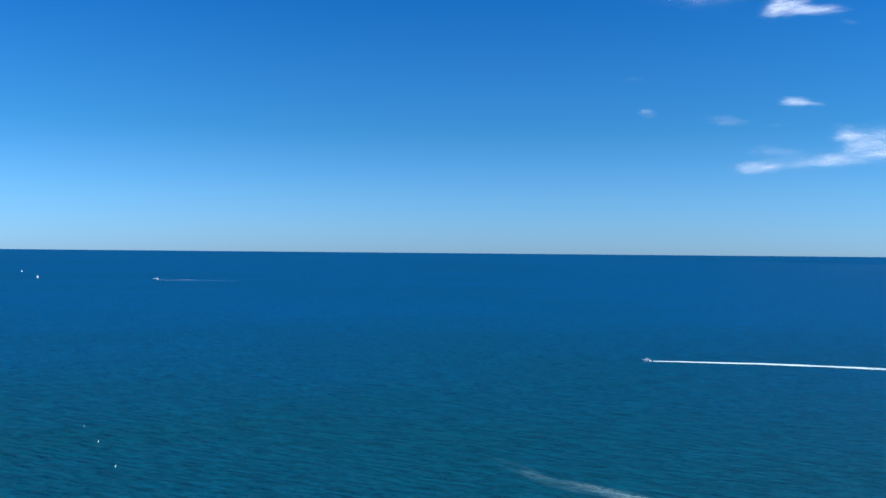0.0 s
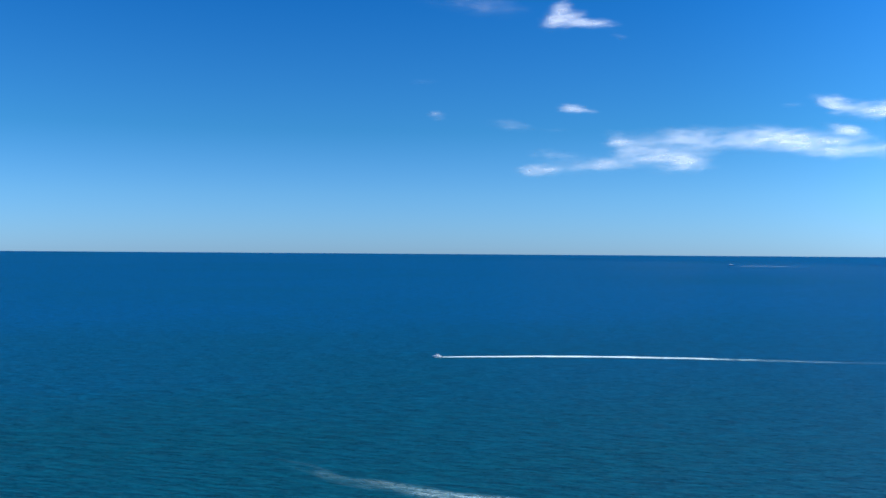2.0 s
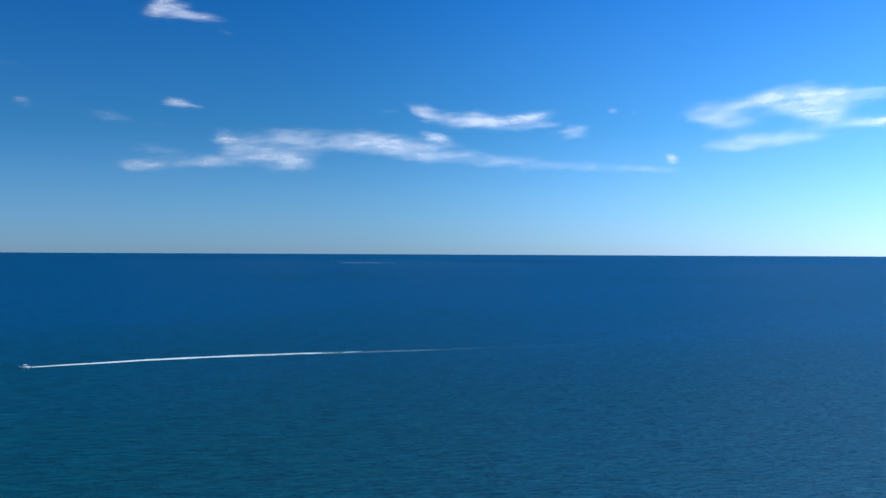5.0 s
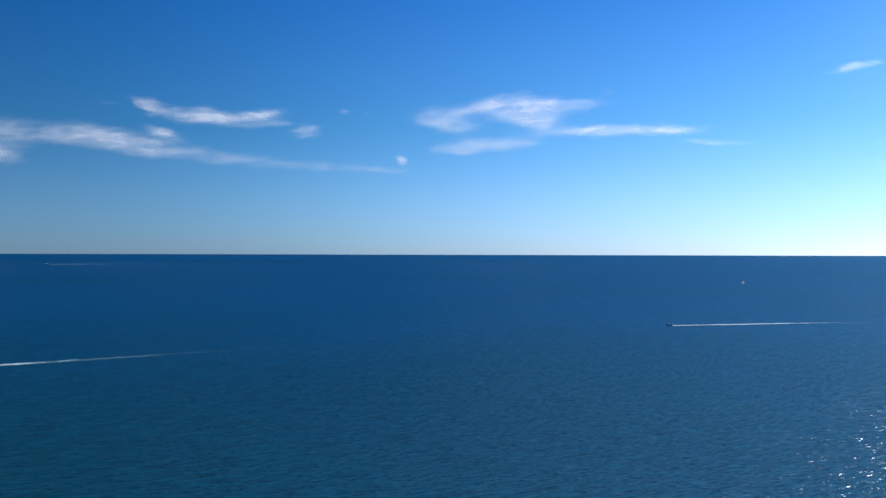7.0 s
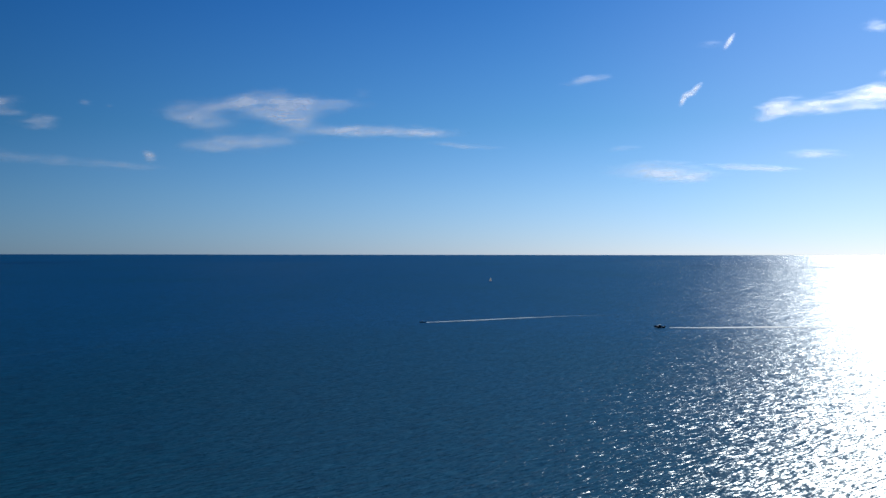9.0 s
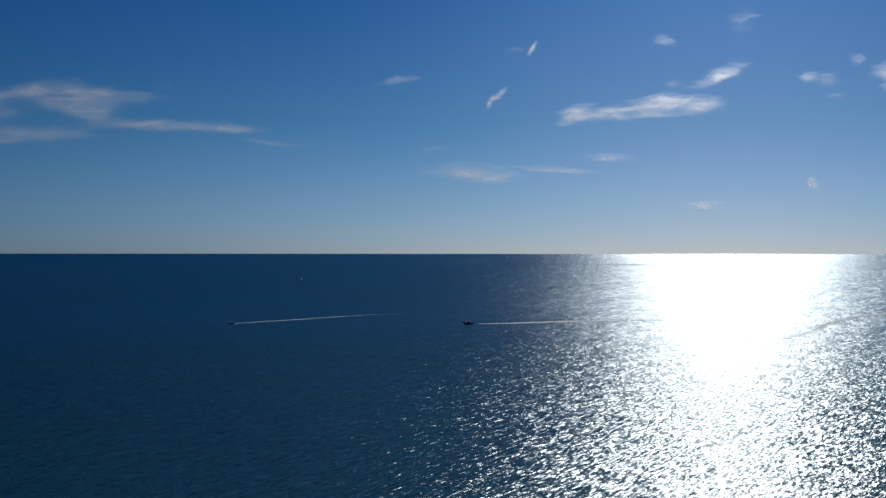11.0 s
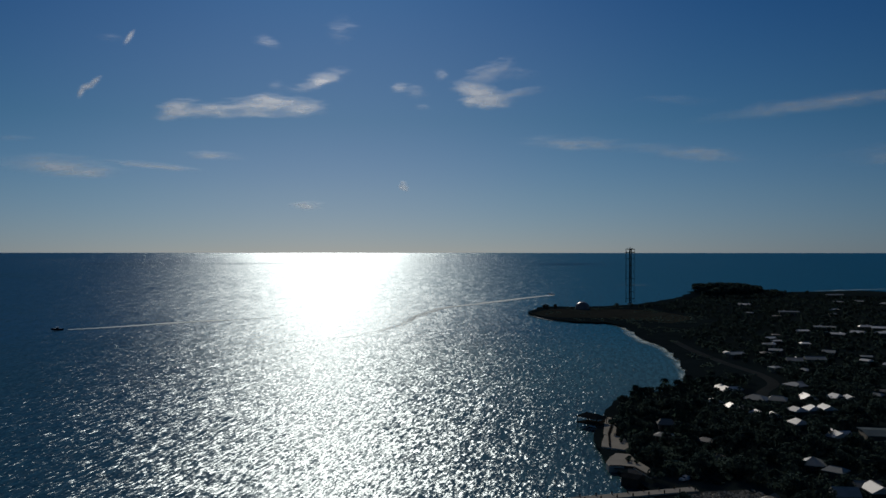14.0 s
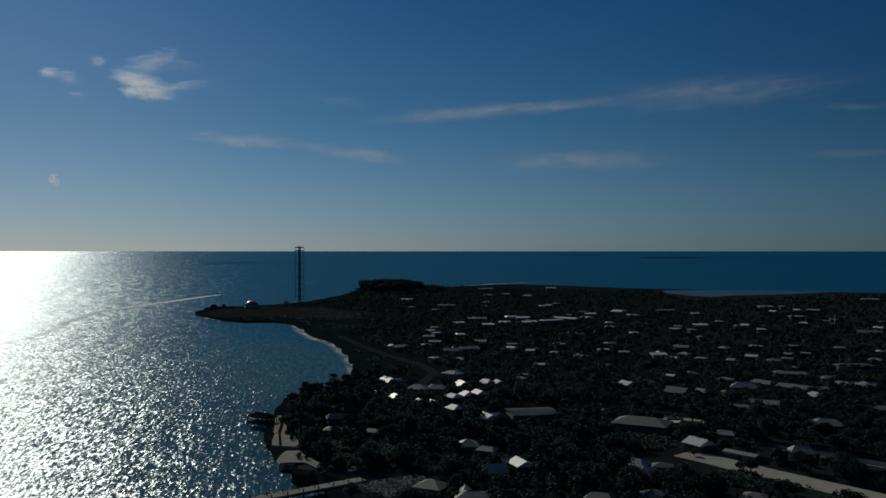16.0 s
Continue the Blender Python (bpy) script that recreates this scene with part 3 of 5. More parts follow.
ribbon("boat_wake", [(126, 560), (160, 556), (191, 552), (246, 539), (297, 521), (347, 500), (430, 468), (530, 435), (640, 385), (760, 310)],
       [2.2, 5.0, 6.5, 7.5, 8.5, 9, 9, 8, 8, 8], [1.0, 0.92, 0.68, 0.38, 0.22, 0.19, 0.18, 0.18, 0.17, 0.16], "long white foam wake behind a speeding boat", "wake", 1)
ribbon("boat_wake", [(-12, 338), (0, 326), (17, 305), (32, 283), (46, 269), (66, 252), (95, 228), (130, 200)],
       [5, 6, 8, 9, 9, 10, 10, 10], [0.03, 0.11, 0.21, 0.30, 0.38, 0.48, 0.50, 0.50], "frothy white old boat wake on the sea", "wake", 2, step=1.0, across=21)
ribbon("boat_wake", [(772, 293), (817, 252), (860, 213), (892, 180), (932, 117), (960, 40)],
       [2, 5, 6, 6, 6, 6], [1.0, 0.85, 0.5, 0.3, 0.2, 0.16], "thin white foam wake on the far sea", "wake", 3)
ribbon("boat_wake", [(800, 77), (809, 49), (834, -1), (853, -54), (870, -120)],
       [3, 7, 9, 10, 10], [1.0, 0.95, 0.75, 0.45, 0.2], "thin white foam wake on the glittering sea", "wake", 4)
ribbon("boat_wake", [(1110, -499), (1070, -450), (1028, -400), (980, -345), (935, -291), (860, -245), (731, -179), (659, -115)],
       [6, 8, 9, 9, 8, 8, 8, 7], [0.95, 0.95, 0.85, 0.7, 0.58, 0.5, 0.42, 0.32], "pale curved wake line past the headland", "wake", 5)
ribbon("boat_wake", [(-493, 1560), (-440, 1566), (-380, 1566), (-330, 1560)],
       [2, 6, 7, 6], [0.9, 0.5, 0.35, 0.15], "faint white wake of a distant boat", "wake", 6)
ribbon("boat_wake", [(1570, 2596), (1680, 2540), (1790, 2480)],
       [6, 14, 12], [0.9, 0.6, 0.3], "faint white wake near the horizon", "wake", 7, step=6)
ribbon("boat_wake", [(1322, -705), (1312, -735), (1302, -765)],
       [6, 9, 5], [0.4, 0.6, 0.3], "short white wake on the far sea", "wake", 8, step=4)
ribbon("surf", [(1080, -880), (1090, -960), (1095, -1050), (1060, -1090)],
       [6, 12, 10, 6], [0.3, 0.6, 0.5, 0.3], "pale surf line off the far shore", "surf", 9, step=4)

# ---- the land ----
SHORE = [(818, -345), (767, -344), (733, -353), (720, -377), (672, -373), (591, -342), (538, -330), (484, -306), (435, -280), (386, -247),
         (380, -233), (378, -219), (364, -198), (336, -179), (311, -163), (293, -152), (281, -149), (262, -141), (246, -141),
         (236, -140), (226, -139), (190, -120), (120, -60), (40, -30), (-200, -60), (-700, -300), (-1100, -900)]
BACK = [(-700, -1700), (150, -1420), (420, -1290), (574, -1200), (728, -1085), (870, -1015), (964, -994), (1053, -959), (1046, -838), (1040, -731),
        (1012, -642), (966, -592), (904, -513), (891, -473), (885, -429), (905, -398), (843, -356)]
OUTLINE = SHORE + BACK


def fine_outline(line, step, rough):
    """The coast, cut into short pieces and roughened."""
    out = []
    for a, b in zip(line, line[1:] + line[:1]):
        a, b = Vector(a), Vector(b)
        n = max(1, int((b - a).length / step))
        side = Vector((-(b - a).y, (b - a).x)).normalized()
        for i in range(n):
            f = i / n
            p = a.lerp(b, f)
            p += side * rough * noise.noise(Vector((p.x * 0.06, p.y * 0.06, 0))) * (1 if 0 < f else 0.3)
            out.append((p.x, p.y))
    return out


COAST = fine_outline(OUTLINE, 9.0, 4.0)
COAST_X = np.array([p[0] for p in COAST])
COAST_Y = np.array([p[1] for p in COAST])


def on_land(x, y, margin=0.0):
    x2, y2 = np.roll(COAST_X, -1), np.roll(COAST_Y, -1)
    cross = (COAST_Y > y) != (y2 > y)
    with np.errstate(divide="ignore", invalid="ignore"):
        xi = COAST_X + (y - COAST_Y) * (x2 - COAST_X) / (y2 - COAST_Y)
    inside = np.count_nonzero(cross & (x < xi)) % 2 == 1
    if not inside or margin <= 0:
        return inside
    return np.min((COAST_X - x) ** 2 + (COAST_Y - y) ** 2) > margin * margin


def ground_height(x, y):
    """Low flat land at 1.5 m, with one wooded rise by the far shore."""
    u, v = (x - 1010) / 40, (y + 684) / 58
    low = ((x - 985) / 45) ** 2 + ((y + 815) / 95) ** 2
    return 1.5 + 8.0 * math.exp(-(u * u + v * v) ** 2) + 3.5 * math.exp(-low * low)


def build_land():
    bm = bmesh.new()
    low = [bm.verts.new((x, y, -0.6)) for x, y in COAST]
    high = [bm.verts.new((x, y, 1.0)) for x, y in COAST]
    inner = []
    n = len(COAST)
    for k in range(n):
        a, b = Vector(COAST[k - 1]), Vector(COAST[(k + 1) % n])
        side = Vector((-(b - a).y, (b - a).x)).normalized()
        p = Vector(COAST[k]) + side * -4.0
        inner.append(bm.verts.new((p.x, p.y, 1.5)))
    for k in range(n):
        j = (k + 1) % n
        bm.faces.new((low[k], low[j], high[j], high[k]))
        bm.faces.new((high[k], high[j], inner[j], inner[k]))
    edges = [bm.edges.get((inner[k], inner[(k + 1) % n])) for k in range(n)]
    bmesh.ops.triangle_fill(bm, use_beauty=True, edges=[e for e in edges if e])
    bmesh.ops.recalc_face_normals(bm, faces=bm.faces)
    ob = part("ground", bm, LAND)
    tagged(ob, "low dark scrub-covered coastal land", "land", kind="structure")
    # the wooded rise
    bm = bmesh.new()
    grid = {}
    for i in range(25):
        for j in range(51):
            x, y = 1010 + (i - 12) * 6, -760 + (j - 25) * 7
            if ground_height(x, y) > 1.56 and on_land(x, y):
                grid[i, j] = bm.verts.new((x, y, ground_height(x, y) - 0.05))
    for i in range(24):
        for j in range(50):
            q = [grid.get(k) for k in ((i, j), (i + 1, j), (i + 1, j + 1), (i, j + 1))]
            if all(q):
                bm.faces.new(q)
    tagged(part("ground", bm, LAND, smooth=True), "low wooded rise by the far shore", "land", kind="structure")


build_land()

ribbon("surf", [(716, -377), (672, -368), (591, -338), (538, -326), (484, -302), (436, -276), (392, -247), (384, -236)],
       [3, 6, 9, 9, 8, 6, 5, 4], [0.4, 0.50, 0.58, 0.58, 0.56, 0.55, 0.5, 0.4], "white surf along a curved bay shore", "surf", 11, z=0.5, step=2.0, across=11)
ribbon("surf", [(822, -342), (767, -340), (733, -350)],
       [2, 3, 2], [0.5, 0.7, 0.4], "white surf along the headland rocks", "surf", 12, z=0.5, step=2.0)
ribbon("surf", [(905, -520), (966, -600), (1012, -648)],
       [3, 7, 4], [0.5, 0.8, 0.5], "white surf behind the wooded rise", "surf", 13, z=0.5, step=3.0)


def slab(name, line, z0, z1, material, label, category, kind="structure"):
    """A flat slab over a plan outline."""
    bm = bmesh.new()
    top = [bm.verts.new((x, y, z1)) for x, y in line]
    low = [bm.verts.new((x, y, z0)) for x, y in line]
    n = len(line)
    bm.faces.new(top)
    for k in range(n):
        bm.faces.new((low[k], low[(k + 1) % n], top[(k + 1) % n], top[k]))
    bmesh.ops.recalc_face_normals(bm, faces=bm.faces)
    return tagged(part(name, bm, material), label, category, kind=kind)


def strip(name, line, width, z, material, label, category):
    """A road along a line."""
    bm = bmesh.new()
    raw = [Vector(p) for p in line]
    raw = [raw[0] * 2 - raw[1]] + raw + [raw[-1] * 2 - raw[-2]]
    pts = []
    for a, b, c, d in zip(raw, raw[1:], raw[2:], raw[3:]):
        for f in (0, 0.2, 0.4, 0.6, 0.8):
            pts.append(0.5 * (2 * b + (c - a) * f + (2 * a - 5 * b + 4 * c - d) * f * f + (3 * b - a - 3 * c + d) * f ** 3))
    pts.append(raw[-2])
    rows = []
    for k, p in enumerate(pts):
        a, b = pts[max(0, k - 1)], pts[min(len(pts) - 1, k + 1)]
        side = Vector((-(b - a).y, (b - a).x)).normalized() * width / 2
        rows.append([bm.verts.new((p.x + s * side.x, p.y + s * side.y, z + (0.12 if abs(s) < 0.5 else 0))) for s in (-1, -0.93, -0.3, 0.3, 0.93, 1)])
        for q in (0, 5):
            rows[-1][q].co.z = 1.45
    for r0, r1 in zip(rows, rows[1:]):
        for j in range(5):
            bm.faces.new((r0[j], r0[j + 1], r1[j + 1], r1[j]))
    bmesh.ops.recalc_face_normals(bm, faces=bm.faces)
    return tagged(part(name, bm, material), label, category, kind="structure")


strip("road", [(570, -352), (515, -333), (459, -318), (418, -310), (387, -297), (366, -275), (345, -258)], 6, 1.6, TRACK, "pale unpaved coast road", "road")
strip("road", [(189, -253), (183, -253), (176, -253), (160, -252), (145, -252), (120, -252), (60, -250)], 12, 1.6, ROAD, "wide pale limestone road", "road")
strip("road", [(176, -286), (169, -287), (160, -289), (139, -291), (80, -292)], 7, 1.6, ASPHALT, "grey asphalt street between gardens", "road")
slab("kerb", [(177, -281.9), (168, -282.9), (140, -286.6), (80, -287.6), (80, -287.1), (140, -286.1), (168, -282.4), (177, -281.4)], 1.4, 1.82, CONCRETE, "pale concrete kerb along the street", "kerb")
strip("road", [(262, -262), (261, -289), (232, -299), (200, -306)], 5, 1.6, ROAD, "narrow grey street between houses", "road")
slab("dry_field", [(825, -348), (872, -388), (862, -425), (836, -471), (788, -483), (728, -472), (690, -423), (723, -419), (759, -391), (774, -353), (794, -346)], 1.2, 1.58, DRY, "open dry grass on the headland", "field")
LAGOON_EDGE = [(794, -1011), (767, -1056), (731, -1103), (679, -1146), (629, -1189), (638, -1078), (658, -1024), (672, -989), (666, -952), (697, -948), (754, -970)]
slab("lagoon", LAGOON_EDGE, 1.2, 1.60, LAGOON, "calm grey-blue lagoon behind the town", "water")
PAVED = []


def paved(line):
    """Remember an outline that stays free of trees."""
    PAVED.append(line)
    return line


slab("swimming_pool", paved([(263, -161), (257, -166), (252, -162), (257, -158)]), 1.2, 1.66, POOL, "small turquoise swimming pool among trees", "pool")
slab("seawall", paved([(332, -173), (329, -177), (299, -160), (303, -157)]), -1, 1.9, CONCRETE, "narrow pale concrete seawall walk", "seawall")
slab("quay", paved([(301, -156.5), (300, -159.5), (295, -161.6), (287, -158.5), (280.4, -155.2), (278, -152.3), (284.7, -146.9), (291, -150.2)]), -1, 2.0, CONCRETE, "pale concrete quay on the shore", "quay")
slab("quay", paved([(263.5, -137.5), (269.5, -142), (274.5, -147.1), (271.7, -150.7), (265.5, -149), (261.4, -148.5), (253, -147.6), (245.3, -146.3), (242.9, -142.3), (249, -142.6), (255.6, -143), (258, -139.5), (259, -136.2)]), -1, 2.02, CONCRETE, "angled pale concrete quay beside the water", "quay")
slab("yard", paved([(227, -144), (224, -162), (206, -166), (203, -150), (214, -140)]), 1.2, 1.63, YARD, "bare grey gravel yard by the jetty", "yard")
slab("yard", paved([(259.1, -171.4), (262.2, -179.1), (257.1, -179.7), (252.6, -170.1)]), 1.2, 1.63, YARD, "bare gravel yard among the trees", "yard")
slab("pool_deck", [(267.1, -161.2), (259.4, -168.1), (247.9, -161.2), (253.8, -153.7)], 1.2, 1.60, YARD, "pale gravel deck round a small pool", "deck")
slab("sand_patch", [(257, -142), (254, -145), (246, -141), (248, -137)], -0.5, 1.62, SAND, "small patch of bare sand by the quay", "sand")


def build_jetty():
    """A long low jetty on piles."""
    top = thing("jetty", pose(229, -90, 0, 0, 0, -1), "long dark timber jetty on piles over the water", "jetty")
    bm = bmesh.new()
    box(bm, -2.0, 2.0, -58, 4, 1.7, 2.1)
    part("deck", bm, CONCRETE, top)
    for k in range(13):
        for s in (-1.6, 1.6):
            bm = bmesh.new()
            rod(bm, (s, -57 + k * 5.0, -1.5), (s, -57 + k * 5.0, 2.9), 0.22, 0.2, 7)
            part("pile", bm, WOOD, top)
    for s in (-2.1, 2.1):
        bm = bmesh.new()
        box(bm, s - 0.12, s + 0.12, -58, 4, 1.35, 1.68)
        part("stringer", bm, WOOD, top)


def build_dock():
    """A small dock with a roofed hut at its end."""
    top = thing("boat_dock", pose(328, -173, 0, 0, 0, 20), "small dark dock with a hut on piles", "dock")
    bm = bmesh.new()
    box(bm, -1.0, 1.0, -6, 7, 1.4, 1.7)
    part("walkway", bm, WOOD, top)
    bm = bmesh.new()
    box(bm, -5.5, 5.5, 7, 14, 1.4, 1.75)
    part("deck", bm, WOOD, top)
    for x in (-5, 0, 5):
        for y in (7.6, 13.4):
            bm = bmesh.new()
            rod(bm, (x, y, -1.5), (x, y, 4.0), 0.2, 0.18, 7)
            part("pile", bm, WOOD, top)
    bm = bmesh.new()
    v = [bm.verts.new(c) for c in ((-5.8, 6.9, 3.9), (5.8, 6.9, 3.9), (5.8, 14.1, 3.9), (-5.8, 14.1, 3.9), (-3, 10.5, 5.6), (3, 10.5, 5.6))]
    for q in ((0, 1, 5, 4), (1, 2, 5), (2, 3, 4, 5), (3, 0, 4), (3, 2, 1, 0)):
        bm.faces.new([v[k] for k in q])
    part("roof", bm, WOOD, top)


def build_boathouse():
    top = thing("boathouse", pose(243, -136, 0, 0, 0, 30), "dark low boathouse at the water's edge", "boathouse")
    bm = bmesh.new()
    box(bm, -2.8, 2.8, -2.3, 2.3, -1.0, 2.8)
    part("wall", bm, WOOD, top)
    bm = bmesh.new()
    v = [bm.verts.new(c) for c in ((-3.2, -2.7, 2.8), (3.2, -2.7, 2.8), (3.2, 2.7, 2.8), (-3.2, 2.7, 2.8), (-3.2, 0, 3.7), (3.2, 0, 3.7))]
    for q in ((0, 1, 5, 4), (2, 3, 4, 5), (3, 0, 4), (1, 2, 5), (3, 2, 1, 0)):
        bm.faces.new([v[k] for k in q])
    part("roof", bm, WOOD, top)


def build_hut(x, y, w, h):
    top = thing("hut", pose(x, y, 1.4, 0, 0, 35), "small dark hut on the headland", "hut", "huts on the headland")
    bm = bmesh.new()
    box(bm, -w / 2, w / 2, -w / 2, w / 2, 0, h)
    part("wall", bm, WOOD, top)
    bm = bmesh.new()
    v = [bm.verts.new(c) for c in ((-w * 0.6, -w * 0.6, h), (w * 0.6, -w * 0.6, h), (w * 0.6, w * 0.6, h), (-w * 0.6, w * 0.6, h), (0, 0, h + w * 0.3))]
    for q in ((0, 1, 4), (1, 2, 4), (2, 3, 4), (3, 0, 4), (3, 2, 1, 0)):
        bm.faces.new([v[k] for k in q])
    part("roof", bm, WOOD, top)


def build_hall():
    """A long shed whose roof of faded sheets has standing seams."""
    top = thing("hall", pose(264, -253, 1.4, 0, 0, 61), "long low hall with a faded green ribbed roof", "hall")
    bm = bmesh.new()
    box(bm, -9, 9, -7, 7, 0, 3.0)
    part("wall", bm, WALL, top)
    for side in (-1, 1):
        bm = bmesh.new()
        v = [bm.verts.new(c) for c in ((-9.6, side * 7.6, 2.9), (9.6, side * 7.6, 2.9), (9.6, 0, 3.6), (-9.6, 0, 3.6), (-9.6, side * 7.6, 3.1), (9.6, side * 7.6, 3.1), (9.6, 0, 3.8), (-9.6, 0, 3.8))]
        for q in ((0, 1, 2, 3), (4, 5, 6, 7), (0, 1, 5, 4), (1, 2, 6, 5), (2, 3, 7, 6), (3, 0, 4, 7)):
            bm.faces.new([v[k] for k in q])
        bmesh.ops.recalc_face_normals(bm, faces=bm.faces)
        roof = part("roof", bm, ROOF_GREEN, top)
        for k in range(13):
            bm = bmesh.new()
            rod(bm, (-9.4 + k * 1.56, side * 7.5, 3.12), (-9.4 + k * 1.56, side * 0.1, 3.80), 0.035, None, 4)
            part("seam", bm, ROOF_GREEN, roof)
    for k in range(4):
        bm = bmesh.new()
        box(bm, -7 + k * 4.2, -5.6 + k * 4.2, -7.06, -6.9, 0.9, 2.2)
        part("window", bm, TRIM, top)


def build_rubble():
    """Broken pale stones strewn over the yard by the jetty."""
    r = random.Random(31)
    bm = bmesh.new()
    for _ in range(420):
        x, y = r.uniform(203, 224), r.uniform(-165, -143)
        d = r.uniform(0.15, 0.75)
        c = [bm.verts.new((x + d * math.cos(a) * r.uniform(0.6, 1.2), y + d * math.sin(a) * r.uniform(0.6, 1.2), 1.6)) for a in (0.3, 1.5, 2.8, 4.1, 5.2)]
        t = bm.verts.new((x + r.uniform(-0.2, 0.2), y + r.uniform(-0.2, 0.2), 1.7 + d * r.uniform(0.4, 0.9)))
        for k in range(5):
            bm.faces.new((c[k], c[(k + 1) % 5], t))
    bmesh.ops.recalc_face_normals(bm, faces=bm.faces)
    tagged(part("rubble", bm, CONCRETE), "broken pale stones strewn over a yard", "rubble", kind="stuff")


def low_wall(name, line, half, high, material, label):
    """A low wall along a line of ground points, each stretch with its coping."""
    top = thing(name, pose(0, 0, 0), label, "wall")
    for (ax, ay), (bx, by) in zip(line, line[1:]):
        a, b = Vector((ax, ay, 0)), Vector((bx, by, 0))
        side = Vector((-(b - a).y, (b - a).x, 0)).normalized()
        for word, z0, z1, k in (("stretch", 1.3, 1.9 + high, 1.0), ("coping", 1.9 + high, 2.0 + high, 1.35)):
            bm = bmesh.new()
            q = [bm.verts.new(p + side * s * half * k + Vector((0, 0, z))) for z in (z0, z1) for p, s in ((a, -1), (b, -1), (b, 1), (a, 1))]
            for f in ((3, 2, 1, 0), (4, 5, 6, 7), (0, 1, 5, 4), (1, 2, 6, 5), (2, 3, 7, 6), (3, 0, 4, 7)):
                bm.faces.new([q[i] for i in f])
            part(word, bm, material, top)
    return top


def quay_shrub(x, y, size, seed):
    """A low round shrub in a tub on the quay."""
    r = random.Random(seed)
    top = thing("potted_shrub", pose(x, y, 2.0), "dark shrub in a tub on the quay", "shrub", "shrubs on the quay")
    bm = bmesh.new()
    rod(bm, (0, 0, 0), (0, 0, 0.5), size * 0.38, size * 0.46, 10)
    part("tub", bm, WOOD, top)
    bm = bmesh.new()
    leaf_clumps(bm, (0, 0, 0.5 + size * 0.5), size, 90, 0.22, r)
    part("crown", bm, LEAF, top)


low_wall("parapet", [(331, -175.6), (315, -166.9), (302.2, -158.9), (292, -153.8), (283, -149.2)], 0.25, 0.45, WOOD, "low dark parapet along the seawall and quay")
# this kerb's dark timber draws the shadow line at the quay's water edge
low_wall("quay_kerb", [(243.2, -142.6), (249, -142.9), (255.4, -143.3), (258.4, -139.6), (259.3, -136.6)], 0.25, 0.25, WOOD, "low kerb, dark for the shadow line along the quay's edge")
low_wall("garden_wall", [(282.5, -167.5), (280, -173.2)], 0.3, 0.3, CONCRETE, "low pale garden wall under palms")
low_wall("garden_wall", [(277.9, -165.3), (275.3, -169.7)], 0.3, 0.2, CONCRETE, "low pale garden wall under palms")
low_wall("garden_wall", [(259.3, -171.6), (261.8, -178.8), (257.4, -179.4)], 0.3, 0.4, CONCRETE, "low pale wall round a gravel yard")
build_jetty()
build_hall()
build_rubble()
build_dock()
build_boathouse()
build_hut(872, -384, 5.0, 4.0)
build_hut(874, -396, 2.6, 4.5)


# ---- the mast and the buildings on the headland ----
def build_mast():
    x0, y0, h = 910.0, -505.0, 63.5
    top = thing("radio_mast", pose(x0, y0, 1.4, 0, 0, 20), "tall dark lattice radio mast with a wire cage", "mast")
    legs = [Vector((1.3 * math.cos(a), 1.3 * math.sin(a), 0)) for a in (math.pi / 2, math.pi / 2 + math.tau / 3, math.pi / 2 + 2 * math.tau / 3)]
    for p in legs:
        bm = bmesh.new()
        rod(bm, p, p + Vector((0, 0, h)), 0.5, 0.42)
        part("leg", bm, MAST, top)
    bm = bmesh.new()
    n = 24
    for k in range(n):
        z0, z1 = h * k / n, h * (k + 1) / n
        for i in range(3):
            a, b = legs[i], legs[(i + 1) % 3]
            rod(bm, a + Vector((0, 0, z0)), b + Vector((0, 0, z1)), 0.26, None, 4)
            rod(bm, b + Vector((0, 0, z0)), a + Vector((0, 0, z0)), 0.2, None, 4)
    part("lattice", bm, MAST, top, "crossed lattice bracing")
    for lev in (0.1, 0.22, 0.34, 0.46, 0.58, 0.7, 0.82, 0.93, 0.985):
        bm = bmesh.new()
        z = h * lev
        for i in range(6):
            a = math.tau * i / 6
            rod(bm, (0.6 * math.cos(a), 0.6 * math.sin(a), z), (5.4 * math.cos(a), 5.4 * math.sin(a), z), 0.2 if lev < 0.9 else 0.4, None, 4)
        part("spreader", bm, MAST, top)
    for i in range(6):
        a = math.tau * i / 6
        bm = bmesh.new()
        rod(bm, (5.4 * math.cos(a), 5.4 * math.sin(a), 2), (5.4 * math.cos(a), 5.4 * math.sin(a), h * 0.985), 0.15, None, 5)
        part("cage_wire", bm, MAST, top)
    for i, (dx, dz) in enumerate(((0.0, 1.6), (3.8, 0.9), (-3.0, 0.7))):
        bm = bmesh.new()
        rod(bm, (dx, 0, h - 1), (dx, 0, h + dz), 0.35, 0.25, 6)
        part("antenna", bm, MAST, top)
    bm = bmesh.new()
    box(bm, -2.2, 2.2, -2.2, 2.2, -0.3, 1.0)
    part("footing", bm, CONCRETE, top)


